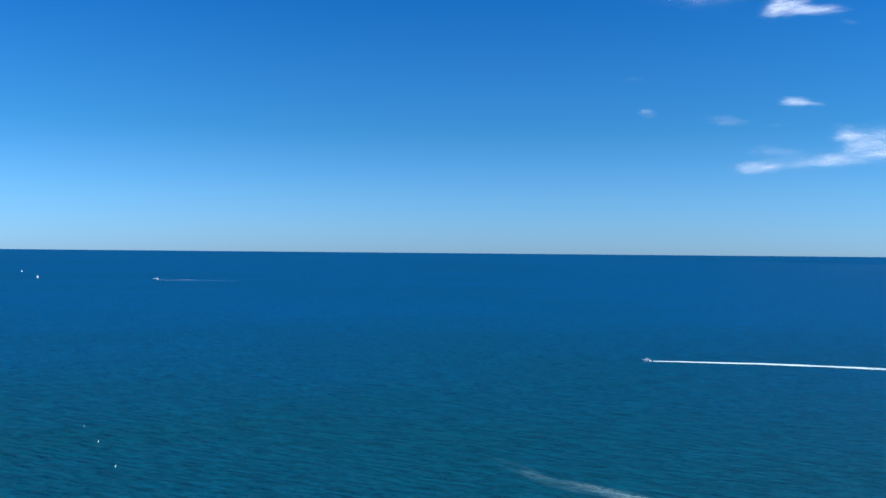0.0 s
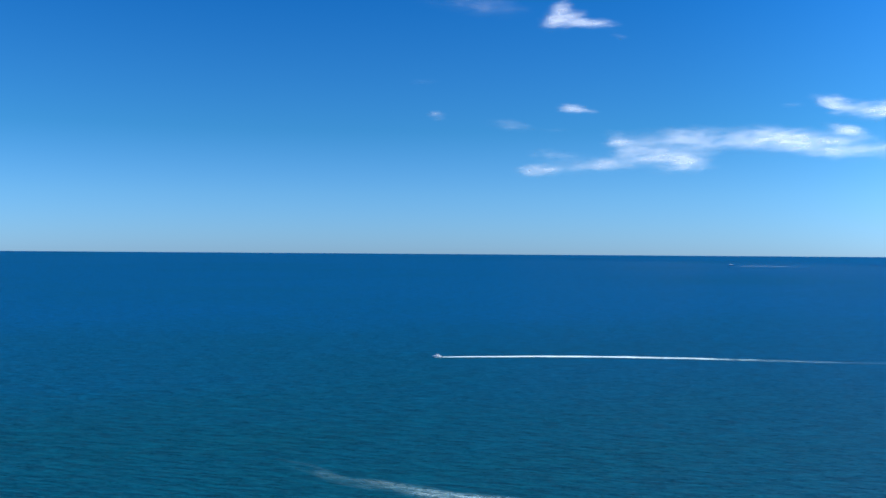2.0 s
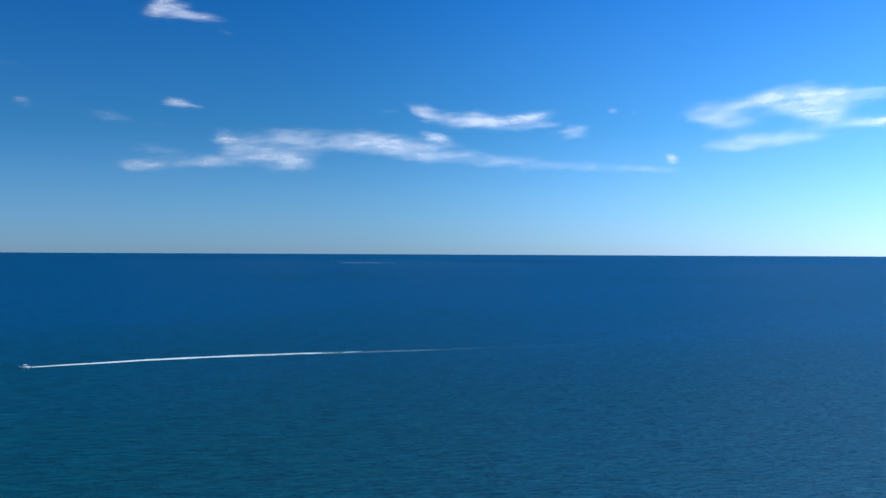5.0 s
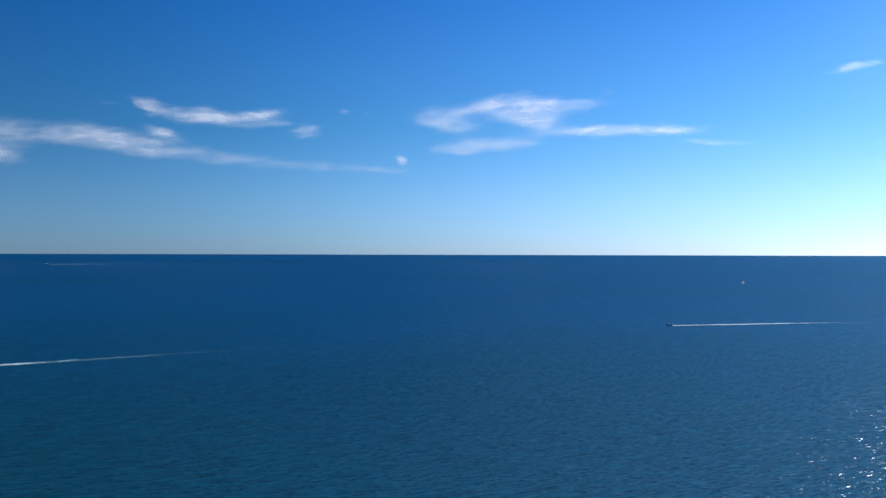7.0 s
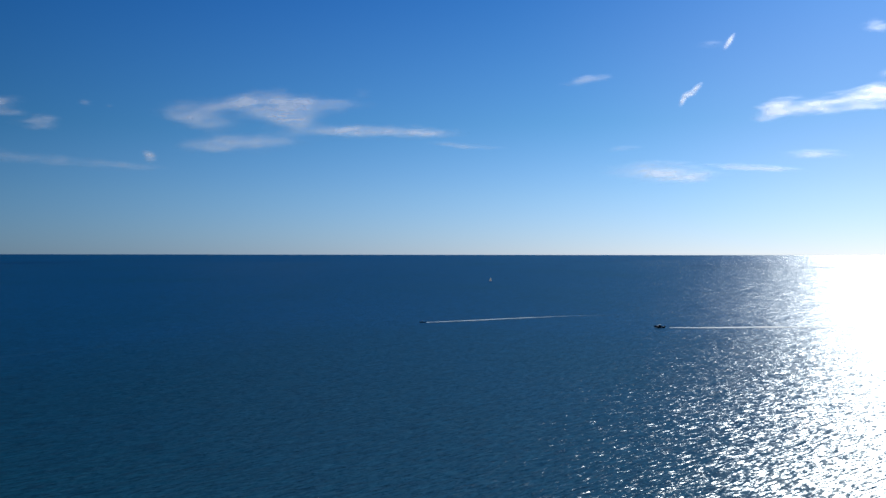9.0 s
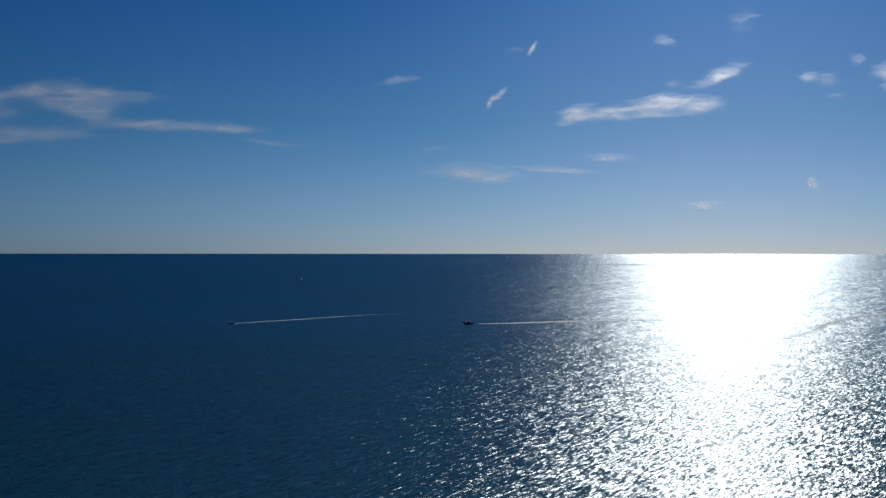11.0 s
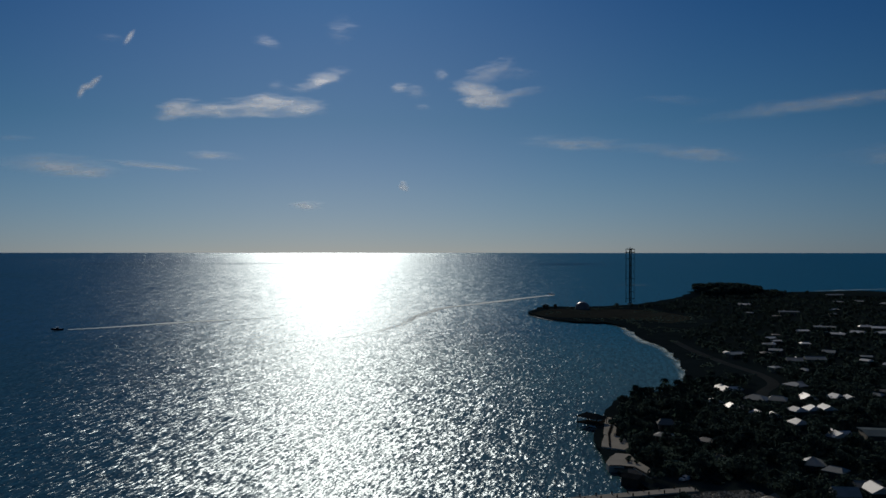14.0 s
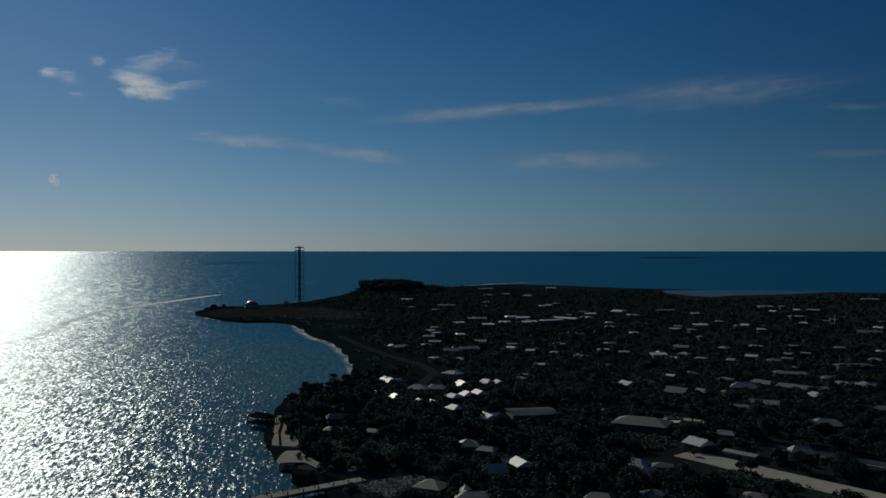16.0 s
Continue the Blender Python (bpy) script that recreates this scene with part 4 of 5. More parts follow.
def build_dome():
    top = thing("domed_building", pose(858, -420, 1.45), "round low building with a pale dome roof", "dome")
    bm = bmesh.new()
    rod(bm, (0, 0, -0.2), (0, 0, 2.6), 7.6, 7.4, 28)
    part("drum", bm, DOME, top)
    bm = bmesh.new()
    rings = []
    for k in range(8):
        a = math.pi / 2 * k / 8
        rings.append([bm.verts.new((7.4 * math.cos(a) * math.cos(j * math.tau / 28), 7.4 * math.cos(a) * math.sin(j * math.tau / 28), 2.6 + 5.6 * math.sin(a))) for j in range(28)])
    for r0, r1 in zip(rings, rings[1:]):
        for j in range(28):
            bm.faces.new((r0[j], r0[(j + 1) % 28], r1[(j + 1) % 28], r1[j]))
    tip = bm.verts.new((0, 0, 8.2))
    for j in range(28):
        bm.faces.new((rings[-1][j], rings[-1][(j + 1) % 28], tip))
    part("dome", bm, DOME, top, "panelled pale dome", smooth=False)
    bm = bmesh.new()
    box(bm, -1.2, 1.2, -7.7, -7.3, 0, 2.3)
    part("door", bm, TRIM, top)


build_mast()
build_dome()

# ---- houses ----
ROOFS = {"W": ROOF_WHITE, "w": ROOF_WHITE, "g": ROOF_GREY, "d": ROOF_DULL, "t": ROOF_TAN}
ROOF_WORDS = {"W": "house with a bright white metal roof", "w": "small house with a white metal roof", "g": "house with a grey metal roof",
              "d": "large house with a weathered dark roof", "t": "house with a tan shingle roof and stucco walls"}
rng = random.Random(7)


def roof_mesh(kind, w, d, z, rise, hip):
    """A roof with eaves: hip runs from 0 (gable) to 1 (pyramid)."""
    bm = bmesh.new()
    e = 0.6
    x, y = w / 2 + e, d / 2 + e
    r = (w / 2 + e) - hip * min(x, y)
    low = [bm.verts.new(c) for c in ((-x, -y, z - 0.25), (x, -y, z - 0.25), (x, y, z - 0.25), (-x, y, z - 0.25))]
    eave = [bm.verts.new((v.co.x, v.co.y, z)) for v in low]
    rx = max(0.05, r)
    a, b = bm.verts.new((-rx, 0, z + rise)), bm.verts.new((rx, 0, z + rise))
    for q in ((eave[0], eave[1], b, a), (eave[1], eave[2], b), (eave[2], eave[3], a, b), (eave[3], eave[0], a)):
        bm.faces.new(q)
    for k in range(4):
        bm.faces.new((low[k], low[(k + 1) % 4], eave[(k + 1) % 4], eave[k]))
    bm.faces.new(low[::-1])
    if kind in "Wwg":  # ridge cap
        rod(bm, (-rx, 0, z + rise + 0.03), (rx, 0, z + rise + 0.03), 0.09, None, 5)
    return bm


def house(x, y, w, kind, turn, group):
    bearing = math.degrees(math.atan2(x, -y))
    w = max(5.5, w * 0.9)
    d = min(w, 8.0) * rng.uniform(0.75, 1.0)
    wall_h = rng.uniform(2.4, 2.8) if w < 14 else rng.uniform(2.6, 3.2)
    if math.hypot(x, y) > 450:
        wall_h += rng.uniform(0.0, 0.5)
    rz = bearing - turn
    if kind in "Ww" and math.hypot(x, y) < 450:
        rz = -14 + turn * 0.25  # the streets by the cove run one way
    # long side faces the view from the sea, turned by its own angle
    top = thing("house", pose(x, y, ground_height(x, y) - 0.05, 0, 0, rz), ROOF_WORDS[kind], "house", group)
    bm = bmesh.new()
    box(bm, -w / 2, w / 2, -d / 2, d / 2, 0, wall_h)
    part("wall", bm, WALL_TAN if kind == "t" else WALL, top)
    rise = d * (rng.uniform(0.10, 0.22) if math.hypot(x, y) > 450 else rng.uniform(0.24, 0.34) if kind in "Ww" else rng.uniform(0.18, 0.36))
    part("roof", roof_mesh(kind, w, d, wall_h, rise, rng.choice((0.0, 0.0, 0.4) if kind in "Ww" else (0.0, 0.5, 0.75, 0.95))), ROOFS[kind], top)
    n = max(2, int(w / 3.2))
    for s in (-1, 1):
        for k in range(n):
            px = -w / 2 + w * (k + 0.5) / n
            bm = bmesh.new()
            if k == n // 2:
                box(bm, px - 0.5, px + 0.5, s * d / 2 - 0.06, s * d / 2 + 0.06, 0.05, 2.1)
                part("door", bm, WOOD, top)
            else:
                box(bm, px - 0.6, px + 0.6, s * d / 2 - 0.06, s * d / 2 + 0.06, 1.0, 2.2)
                part("window", bm, TRIM, top)
    if w > 20:
        bm = bmesh.new()
        box(bm, -w * 0.35, w * 0.05, -d / 2 - 3.0, -d / 2, 2.35, 2.55)
        part("porch_roof", bm, ROOFS[kind], top)
        for px in (-w * 0.34, w * 0.04):
            bm = bmesh.new()
            box(bm, px - 0.1, px + 0.1, -d / 2 - 2.9, -d / 2 - 2.7, 0, 2.35)
            part("porch_post", bm, WALL, top)
    if w > 7.5 and rng.random() < 0.75:
        # a gabled wing towards the sea
        ww, wd, px = w * rng.uniform(0.3, 0.42), d * rng.uniform(0.35, 0.6), w * rng.choice((-1, 1)) * rng.uniform(0.2, 0.3)
        y0 = -d / 2
        bm = bmesh.new()
        box(bm, px - ww / 2, px + ww / 2, y0 - wd, y0 + 0.02, 0, wall_h)
        part("wing_wall", bm, WALL, top)
        bm = bmesh.new()
        up = min(rise * 0.85, ww * 0.42)
        h2 = ww / 2 + 0.4
        v = [bm.verts.new(c) for c in ((px - h2, y0 - wd - 0.5, wall_h + 0.01), (px + h2, y0 - wd - 0.5, wall_h + 0.01), (px, y0 - wd - 0.5, wall_h + up),
                                       (px - h2, y0 + d * 0.3, wall_h + 0.01), (px + h2, y0 + d * 0.3, wall_h + 0.01), (px, y0 + d * 0.45, wall_h + up))]
        for q in ((0, 1, 2), (0, 2, 5, 3), (1, 4, 5, 2), (3, 5, 4), (0, 3, 4, 1)):
            bm.faces.new([v[k] for k in q])
        bmesh.ops.recalc_face_normals(bm, faces=bm.faces)
        part("wing_roof", bm, ROOFS[kind], top)
    HOUSES.append((x, y, w, d))
    FOOTPRINTS.append((x, y, w, d, rz))
    return top


HOUSES = []
FOOTPRINTS = []
COVE = [(367, -254, 13.1, 'w', 30), (341, -231, 5.8, 'w', 35), (327, -230, 6.1, 'w', 30), (322, -234, 4.6, 'g', 0), (312, -232, 6.5, 'w', 20), (305, -234, 3.9, 'w', 0), (340, -252, 10.8, 'g', 10), (336, -260, 8.2, 'g', 10), (365, -293, 10.7, 'g', 30), (334, -274, 7.2, 'W', 5), (332, -288, 7.3, 'w', 30), (328, -292, 5.6, 'w', -20), (312, -251, 6.7, 'W', 10), (312, -259, 6.7, 'w', 10), (312, -266, 6.8, 'w', 10), (291, -235, 6.7, 'w', 15)]
MIDDLE = [(267, -232, 8.7, 'W', 20), (305, -185, 6.4, 'g', 10), (287, -173, 3.9, 'g', 40), (275, -183, 6.0, 'd', 0), (337, -208, 7.6, 'g', 10), (236, -196, 7.2, 'g', 0), (227, -197, 4.3, 'g', 30), (211, -194, 7.5, 'g', 10), (205, -181, 6.8, 'g', 10), (206, -193, 7.4, 'w', 20), (204, -156, 8.8, 't', 20), (188, -158, 9.7, 'g', 5), (189, -261, 8.0, 'w', 5)]
FIELD = [(192, -281, 6.6, 'g', 10), (217, -328, 10.1, 'g', -8), (217, -346, 13.1, 'g', -5), (184, -222, 7.5, 'g', 20), (174, -215, 4.7, 'g', 0), (177, -226, 4.5, 'd', 10), (178, -326, 11.5, 'g', -10), (160, -277, 7.5, 'g', 0), (140, -219, 6.8, 'd', 10), (166, -185, 11.5, 'd', 10), (158, -198, 10.0, 'd', 10)]
FIELD = [(x, y, w * (0.7 if kind == "d" else 1.0), kind, turn) for x, y, w, kind, turn in FIELD]
EAST = [(287, -339, 7.4, 'W', 10), (291, -377, 5.5, 'w', 0), (253, -351, 7.2, 'g', 10), (258, -340, 10.4, 'd', 10), (247, -376, 12.6, 'g', 10), (248, -394, 11.9, 'd', 5), (230, -393, 17.4, 'g', 10), (223, -399, 10.5, 'g', 0), (222, -421, 10.3, 'g', 0), (214, -426, 9.1, 'g', 0), (235, -434, 9.4, 'd', 0), (250, -486, 20.9, 'd', 5), (256, -432, 19.2, 'd', 0), (348, -440, 8.6, 'w', 0)]
FAR_ROW = [(579, -471, 10.4, 'w', 0), (554, -479, 20.4, 'w', 0), (559, -505, 12.4, 'w', 0), (547, -520, 19.1, 'w', 0), (602, -511, 22.0, 'g', 0), (581, -546, 15.1, 'w', 0), (596, -546, 13.3, 'w', 0), (546, -546, 27.4, 'w', 0), (554, -572, 30.2, 'w', 0), (546, -591, 12.2, 'w', 0), (577, -629, 11.9, 'w', 0), (574, -665, 16.7, 'w', 0), (512, -389, 10.6, 'g', 0), (484, -373, 10.1, 'g', 0), (476, -337, 12.6, 'g', 0)]
FAR_ROW = [(x, y, w * 0.8, kind, turn) for x, y, w, kind, turn in FAR_ROW]
FAR_MID = [(732, -579, 23.6, 'g', 0), (834, -602, 16.9, 'w', 0), (933, -807, 26.5, 'g', 0), (838, -730, 12.6, 'g', 0), (842, -762, 11.5, 'g', 0), (800, -761, 15.3, 'g', 0), (898, -898, 17.6, 'w', 0), (482, -548, 9.2, 'g', 0), (540, -646, 11.7, 'g', 0), (441, -353, 10.8, 'g', 0), (443, -369, 14.7, 'g', 0), (465, -398, 9.3, 'g', 0), (407, -332, 8.0, 'g', 0), (420, -324, 5.4, 'g', 0), (423, -431, 8.4, 'g', 0)]
FAR_EAST = [(395, -399, 6.4, 'g', 0), (370, -395, 11.7, 'g', 0), (443, -613, 14.4, 'w', 0), (448, -591, 6.6, 'g', 0), (425, -578, 7.3, 'g', 0), (423, -646, 7.8, 'w', 0), (342, -498, 6.9, 'g', 0), (334, -523, 11.8, 'g', 0), (307, -476, 8.6, 'w', 0), (406, -462, 8.6, 'g', 0), (368, -432, 5.8, 'g', 0), (363, -482, 11.5, 'g', 0), (340, -455, 7.9, 'g', 0), (438, -748, 17.5, 'g', 0), (469, -832, 15.7, 'g', 0)]
FAR_STRIP = [(518, -827, 16.0, 'g', 0), (330, -665, 18.0, 'd', 0), (554, -712, 17.1, 'g', 0), (319, -542, 4.8, 'g', 0), (301, -505, 6.0, 'g', 0), (361, -352, 4.5, 'w', 0), (332, -310, 4.6, 'g', 0), (337, -379, 4.5, 'g', 0), (266, -389, 7.8, 'd', 0), (288, -391, 6.2, 'd', 0), (506, -1021, 21.6, 'g', 0)]
for group, rows in (("houses by the cove", COVE), ("houses among the near trees", MIDDLE), ("houses by the wide road", FIELD), ("houses beyond the street", EAST),
                    ("low buildings in the far row", FAR_ROW), ("far scattered houses", FAR_MID + FAR_EAST), ("houses near the far shore", FAR_STRIP)):
    for x, y, w, kind, turn in rows:
        if group == "far scattered houses":
            w *= 0.82
        house(x, y, w, kind, turn + rng.uniform(-1, 1) * (12 if rows is FIELD else 35), group)



def villa():
    """A wide house under one big dull hip roof, with three pale lean-to roofs on its seaward side."""
    x, y = 222, -271
    rz = math.degrees(math.atan2(x, -y)) - 14
    top = thing("villa", pose(x, y, 1.4, 0, 0, rz), "wide villa under a big weathered grey hip roof", "house")
    bm = bmesh.new()
    box(bm, -10, 10, -6.5, 6.5, 0, 3.2)
    part("wall", bm, WALL, top)
    part("roof", roof_mesh("d", 20, 12, 3.2, 2.2, 0.8), ROOF_DULL, top)
    for x0, x1, deep in ((-12.5, -8.5, 3.5), (-7.0, 0.5, 4.6), (1.5, 9.0, 5.2)):
        bm = bmesh.new()
        v = [bm.verts.new(c) for c in ((x0, -6.9 - deep, 2.95), (x1, -6.9 - deep, 2.75), (x1, -6.9, 2.6), (x0, -6.9, 2.8))]
        low = [bm.verts.new((c.co.x, c.co.y, c.co.z - 0.18)) for c in v]
        bm.faces.new(v)
        bm.faces.new(low[::-1])
        for k in range(4):
            bm.faces.new((low[k], low[(k + 1) % 4], v[(k + 1) % 4], v[k]))
        bmesh.ops.recalc_face_normals(bm, faces=bm.faces)
        part("lean_to_roof", bm, ROOF_WHITE, top, "pale metal lean-to roof")
        for px in (x0 + 0.2, x1 - 0.2):
            bm = bmesh.new()
            box(bm, px - 0.1, px + 0.1, -6.7 - deep, -6.5 - deep, 0, 2.2)
            part("post", bm, WALL, top)
    for k in range(5):
        bm = bmesh.new()
        box(bm, -8.6 + k * 3.9, -7.2 + k * 3.9, -6.56, -6.44, 0.9, 2.2)
        part("window", bm, TRIM, top)
    HOUSES.append((x, y, 24.0, 20.0))
    HOUSES.append((x - 11, y + 13.5, 20.0, 14.0))


def long_shed():
    """A low pale shed lying along the wide road."""
    top = thing("shed", pose(173, -262.5, 1.4, 0, 0, 4), "long low shed with a pale metal roof", "shed")
    bm = bmesh.new()
    box(bm, -5.4, 5.4, -1.6, 1.6, 0, 1.9)
    part("wall", bm, WALL, top)
    part("roof", roof_mesh("g", 10.8, 3.2, 1.9, 0.5, 0.0), ROOF_GREY, top)
    bm = bmesh.new()
    box(bm, -0.6, 0.6, 1.57, 1.66, 0.05, 1.8)
    part("door", bm, WOOD, top)
    HOUSES.append((173, -262.5, 11.0, 6.0))


villa()
long_shed()

# smaller houses half hidden all over the far town
for _ in range(84):
    a, d = radians(rng.uniform(126, 156)), rng.uniform(330, 1000)
    x, y = d * math.sin(a), d * math.cos(a)
    if on_land(x, y, 25) and all((x - h[0]) ** 2 + (y - h[1]) ** 2 > (0.7 * h[2] + 7) ** 2 for h in HOUSES) and y < -295:
        house(x, y, rng.uniform(3.5, 7.5), rng.choice("wwggdd"), rng.uniform(-35, 35), "small houses in the far town")


# ---- cars, mast and islands far off ----
def car(x, y, turn):
    top = thing("car", pose(x, y, 1.5, 0, 0, turn), "parked white car in a distant row", "car", "parked cars in a row")
    bm = bmesh.new()
    box(bm, -0.9, 0.9, -2.2, 2.2, 0.35, 0.95)
    part("body", bm, HULL, top)
    bm = bmesh.new()
    for v in box(bm, -0.8, 0.8, -1.3, 1.0, 0.95, 1.5)[4:]:
        v.co.x, v.co.y = v.co.x * 0.85, v.co.y * 0.75
    part("cabin", bm, HULL, top)
    for sx in (-0.8, 0.8):
        for sy in (-1.4, 1.4):
            bm = bmesh.new()
            rod(bm, (sx - 0.1, sy, 0.33), (sx + 0.1, sy, 0.33), 0.33, None, 10)
            wheel = part("wheel", bm, DARK, top)
            bm = bmesh.new()
            rod(bm, (sx - 0.12, sy, 0.33), (sx + 0.12, sy, 0.33), 0.19, None, 8)
            part("rim", bm, STEEL, wheel)
    for y0, y1 in ((-1.36, -1.1), (0.85, 1.06)):
        bm = bmesh.new()
        box(bm, -0.6, 0.6, y0, y1, 1.0, 1.36)
        part("windscreen", bm, TRIM, top)
    return top


for k in range(6):
    car(481 - k * 2.6, -499 - k * 0.6, 30)
    car(480 - k * 2.9, -521 + k * 0.7, 30)

tagged(car(238.5, -151.5, 22.7), "white car parked on bare ground by the quay", group="cars by the quay")

pole = thing("flagpole", pose(377, -702, 1.4), "slender white flagpole among trees", "pole")
bm = bmesh.new()
rod(bm, (0, 0, 0), (0, 0, 11), 0.45, 0.3, 8)
part("shaft", bm, HULL, pole)
bm = bmesh.new()
box(bm, -0.8, 0.8, -0.8, 0.8, -0.2, 0.4)
part("foot", bm, CONCRETE, pole)


def island(x0, y0, x1, y1, height):
    """A low wooded island on the horizon."""
    bm = bmesh.new()
    n = 40
    a, b = Vector((x0, y0, 0)), Vector((x1, y1, 0))
    side = Vector((-(b - a).y, (b - a).x, 0)).normalized()
    rows = []
    for k in range(n + 1):
        f = k / n
        p = a.lerp(b, f)
        h = height * min(1, 6 * f, 6 * (1 - f)) * (0.7 + 0.5 * noise.noise(Vector((f * 14, x0, 0))))
        rows.append([bm.verts.new(p + side * s * 20 + Vector((0, 0, z))) for s, z in ((-1.4, -0.5), (-1, h * 0.8), (0, h), (1, h * 0.8), (1.4, -0.5))])
    for r0, r1 in zip(rows, rows[1:]):
        for j in range(4):
            bm.faces.new((r0[j], r0[j + 1], r1[j + 1], r1[j]))
    bmesh.ops.recalc_face_normals(bm, faces=bm.faces)
    tagged(part("island", bm, LAND), "low dark wooded island on the horizon", "island", "islands on the horizon")


island(2748, -2771, 2617, -2938, 2.2)
island(2204, -2663, 2045, -2866, 2.5)


# ---- trees ----
def leaf_clumps(bm, centre, radius, count, size, r):
    """Small leaf clumps strewn through a ragged ball."""
    for _ in range(count):
        while True:
            q = Vector((r.uniform(-1, 1), r.uniform(-1, 1), r.uniform(-0.8, 1)))
            if 0.25 < q.length < 1:
                break
        c = Vector(centre) + Vector((q.x * radius, q.y * radius, q.z * radius * 0.75))
        u = Vector((r.uniform(-1, 1), r.uniform(-1, 1), r.uniform(-0.4, 0.4))).normalized()
        n = (q + Vector((r.uniform(-0.6, 0.6), r.uniform(-0.6, 0.6), r.uniform(0, 0.8)))).normalized()
        t = n.cross(u).normalized()
        s = size * r.uniform(0.6, 1.3)
        v = [bm.verts.new(c + t * s * a + n.cross(t) * s * b + n * h) for a, b, h in ((-1, -0.5, 0), (0, -0.8, 0.1 * s), (1, -0.2, 0), (0.6, 0.7, 0.15 * s), (-0.5, 0.8, 0))]
        bm.faces.new(v)


def broad_tree(seed):
    r = random.Random(seed)
    top = thing("tree", pose(0, 0, 0), "dense dark green broadleaf tree", "tree", "trees among the houses")
    bm = bmesh.new()
    rod(bm, (0, 0, -0.3), (0.2, 0.1, 2.4), 0.32, 0.22, 7)
    lobes = []
    for k in range(5):
        a = k * 1.256 + r.uniform(-0.4, 0.4)
        end = Vector((1.9 * math.cos(a), 1.9 * math.sin(a), r.uniform(3.6, 5.2)))
        rod(bm, (0.2, 0.1, 2.2), end, 0.16, 0.06, 5)
        lobes.append(end)
    lobes.append(Vector((0.1, 0, 5.6)))
    part("trunk", bm, BARK, top)
    bm = bmesh.new()
    for c in lobes:
        leaf_clumps(bm, c, r.uniform(1.5, 2.1), 130, 0.30, r)
    part("crown", bm, LEAF, top)
    return top


def palm_tree(seed):
    r = random.Random(seed)
    top = thing("palm_tree", pose(0, 0, 0), "tall palm tree with drooping dark fronds", "palm", "palms along the shore")
    bm = bmesh.new()
    h = r.uniform(7, 9)
    pts = [Vector((0.5 * (k / 6) ** 2, 0.2 * k / 6, h * k / 6 - 0.2)) for k in range(7)]
    for k in range(6):
        rod(bm, pts[k], pts[k + 1], 0.2 - 0.012 * k, 0.19 - 0.012 * k, 6)
    part("trunk", bm, BARK, top)
    bm = bmesh.new()
    for k in range(16):
        a = k * 2.4
        lift = r.uniform(-0.1, 0.9)
        ln = r.uniform(2.4, 3.2)
        side = Vector((-math.sin(a), math.cos(a), 0))
        spine = [pts[-1] + Vector((math.cos(a) * ln * s, math.sin(a) * ln * s, ln * (lift * s - 0.95 * s * s))) for s in (0, 0.25, 0.5, 0.75, 1.0)]
        for i in range(4):
            for s in (-1, 1):
                w0, w1 = (0.25, 0.55, 0.6, 0.45, 0.1)[i], (0.25, 0.55, 0.6, 0.45, 0.1)[i + 1]
                v = [bm.verts.new(spine[i]), bm.verts.new(spine[i + 1]), bm.verts.new(spine[i + 1] + side * s * w1 - Vector((0, 0, w1 * 0.45))), bm.verts.new(spine[i] + side * s * w0 - Vector((0, 0, w0 * 0.45)))]
                bm.faces.new(v)
    part("crown", bm, FROND, top)
    return top


ROAD_LINES = [([(570, -352), (515, -333), (459, -318), (418, -310), (387, -297), (366, -275), (345, -258)], 9), ([(196, -254), (60, -250)], 9.5),
              ([(176, -286), (139, -291), (80, -292)], 5), ([(262, -262), (261, -289), (232, -299), (200, -306)], 4),
              ([(890, -492), (966, -592), (992, -624)], 26)]


def inside(line, x, y, margin):
    """Whether a spot lies within a plan outline or nearer to its corners than the margin."""
    hit = False
    for (ax, ay), (bx, by) in zip(line, line[1:] + line[:1]):
        if (ay > y) != (by > y) and x < ax + (y - ay) * (bx - ax) / (by - ay):
            hit = not hit
        if (x - ax) ** 2 + (y - ay) ** 2 < margin * margin:
            return True
    return hit


OPEN_GROUND = [(818, -345), (733, -353), (672, -373), (591, -342), (484, -306), (400, -256), (392, -290), (415, -306), (472, -320), (577, -357), (640, -420),
               (700, -485), (850, -490), (885, -425)]


# glades that open towards the sea: half their width
CLEARINGS = [(258, -161, 6.0), (257, -175, 5.0), (279, -169, 4.0), (238, -150, 3.5), (215, -151, 8.0), (312, -251, 4.5), (312, -259, 4.5), (312, -266, 4.5), (291, -235, 4.5), (305, -185, 4.0)]


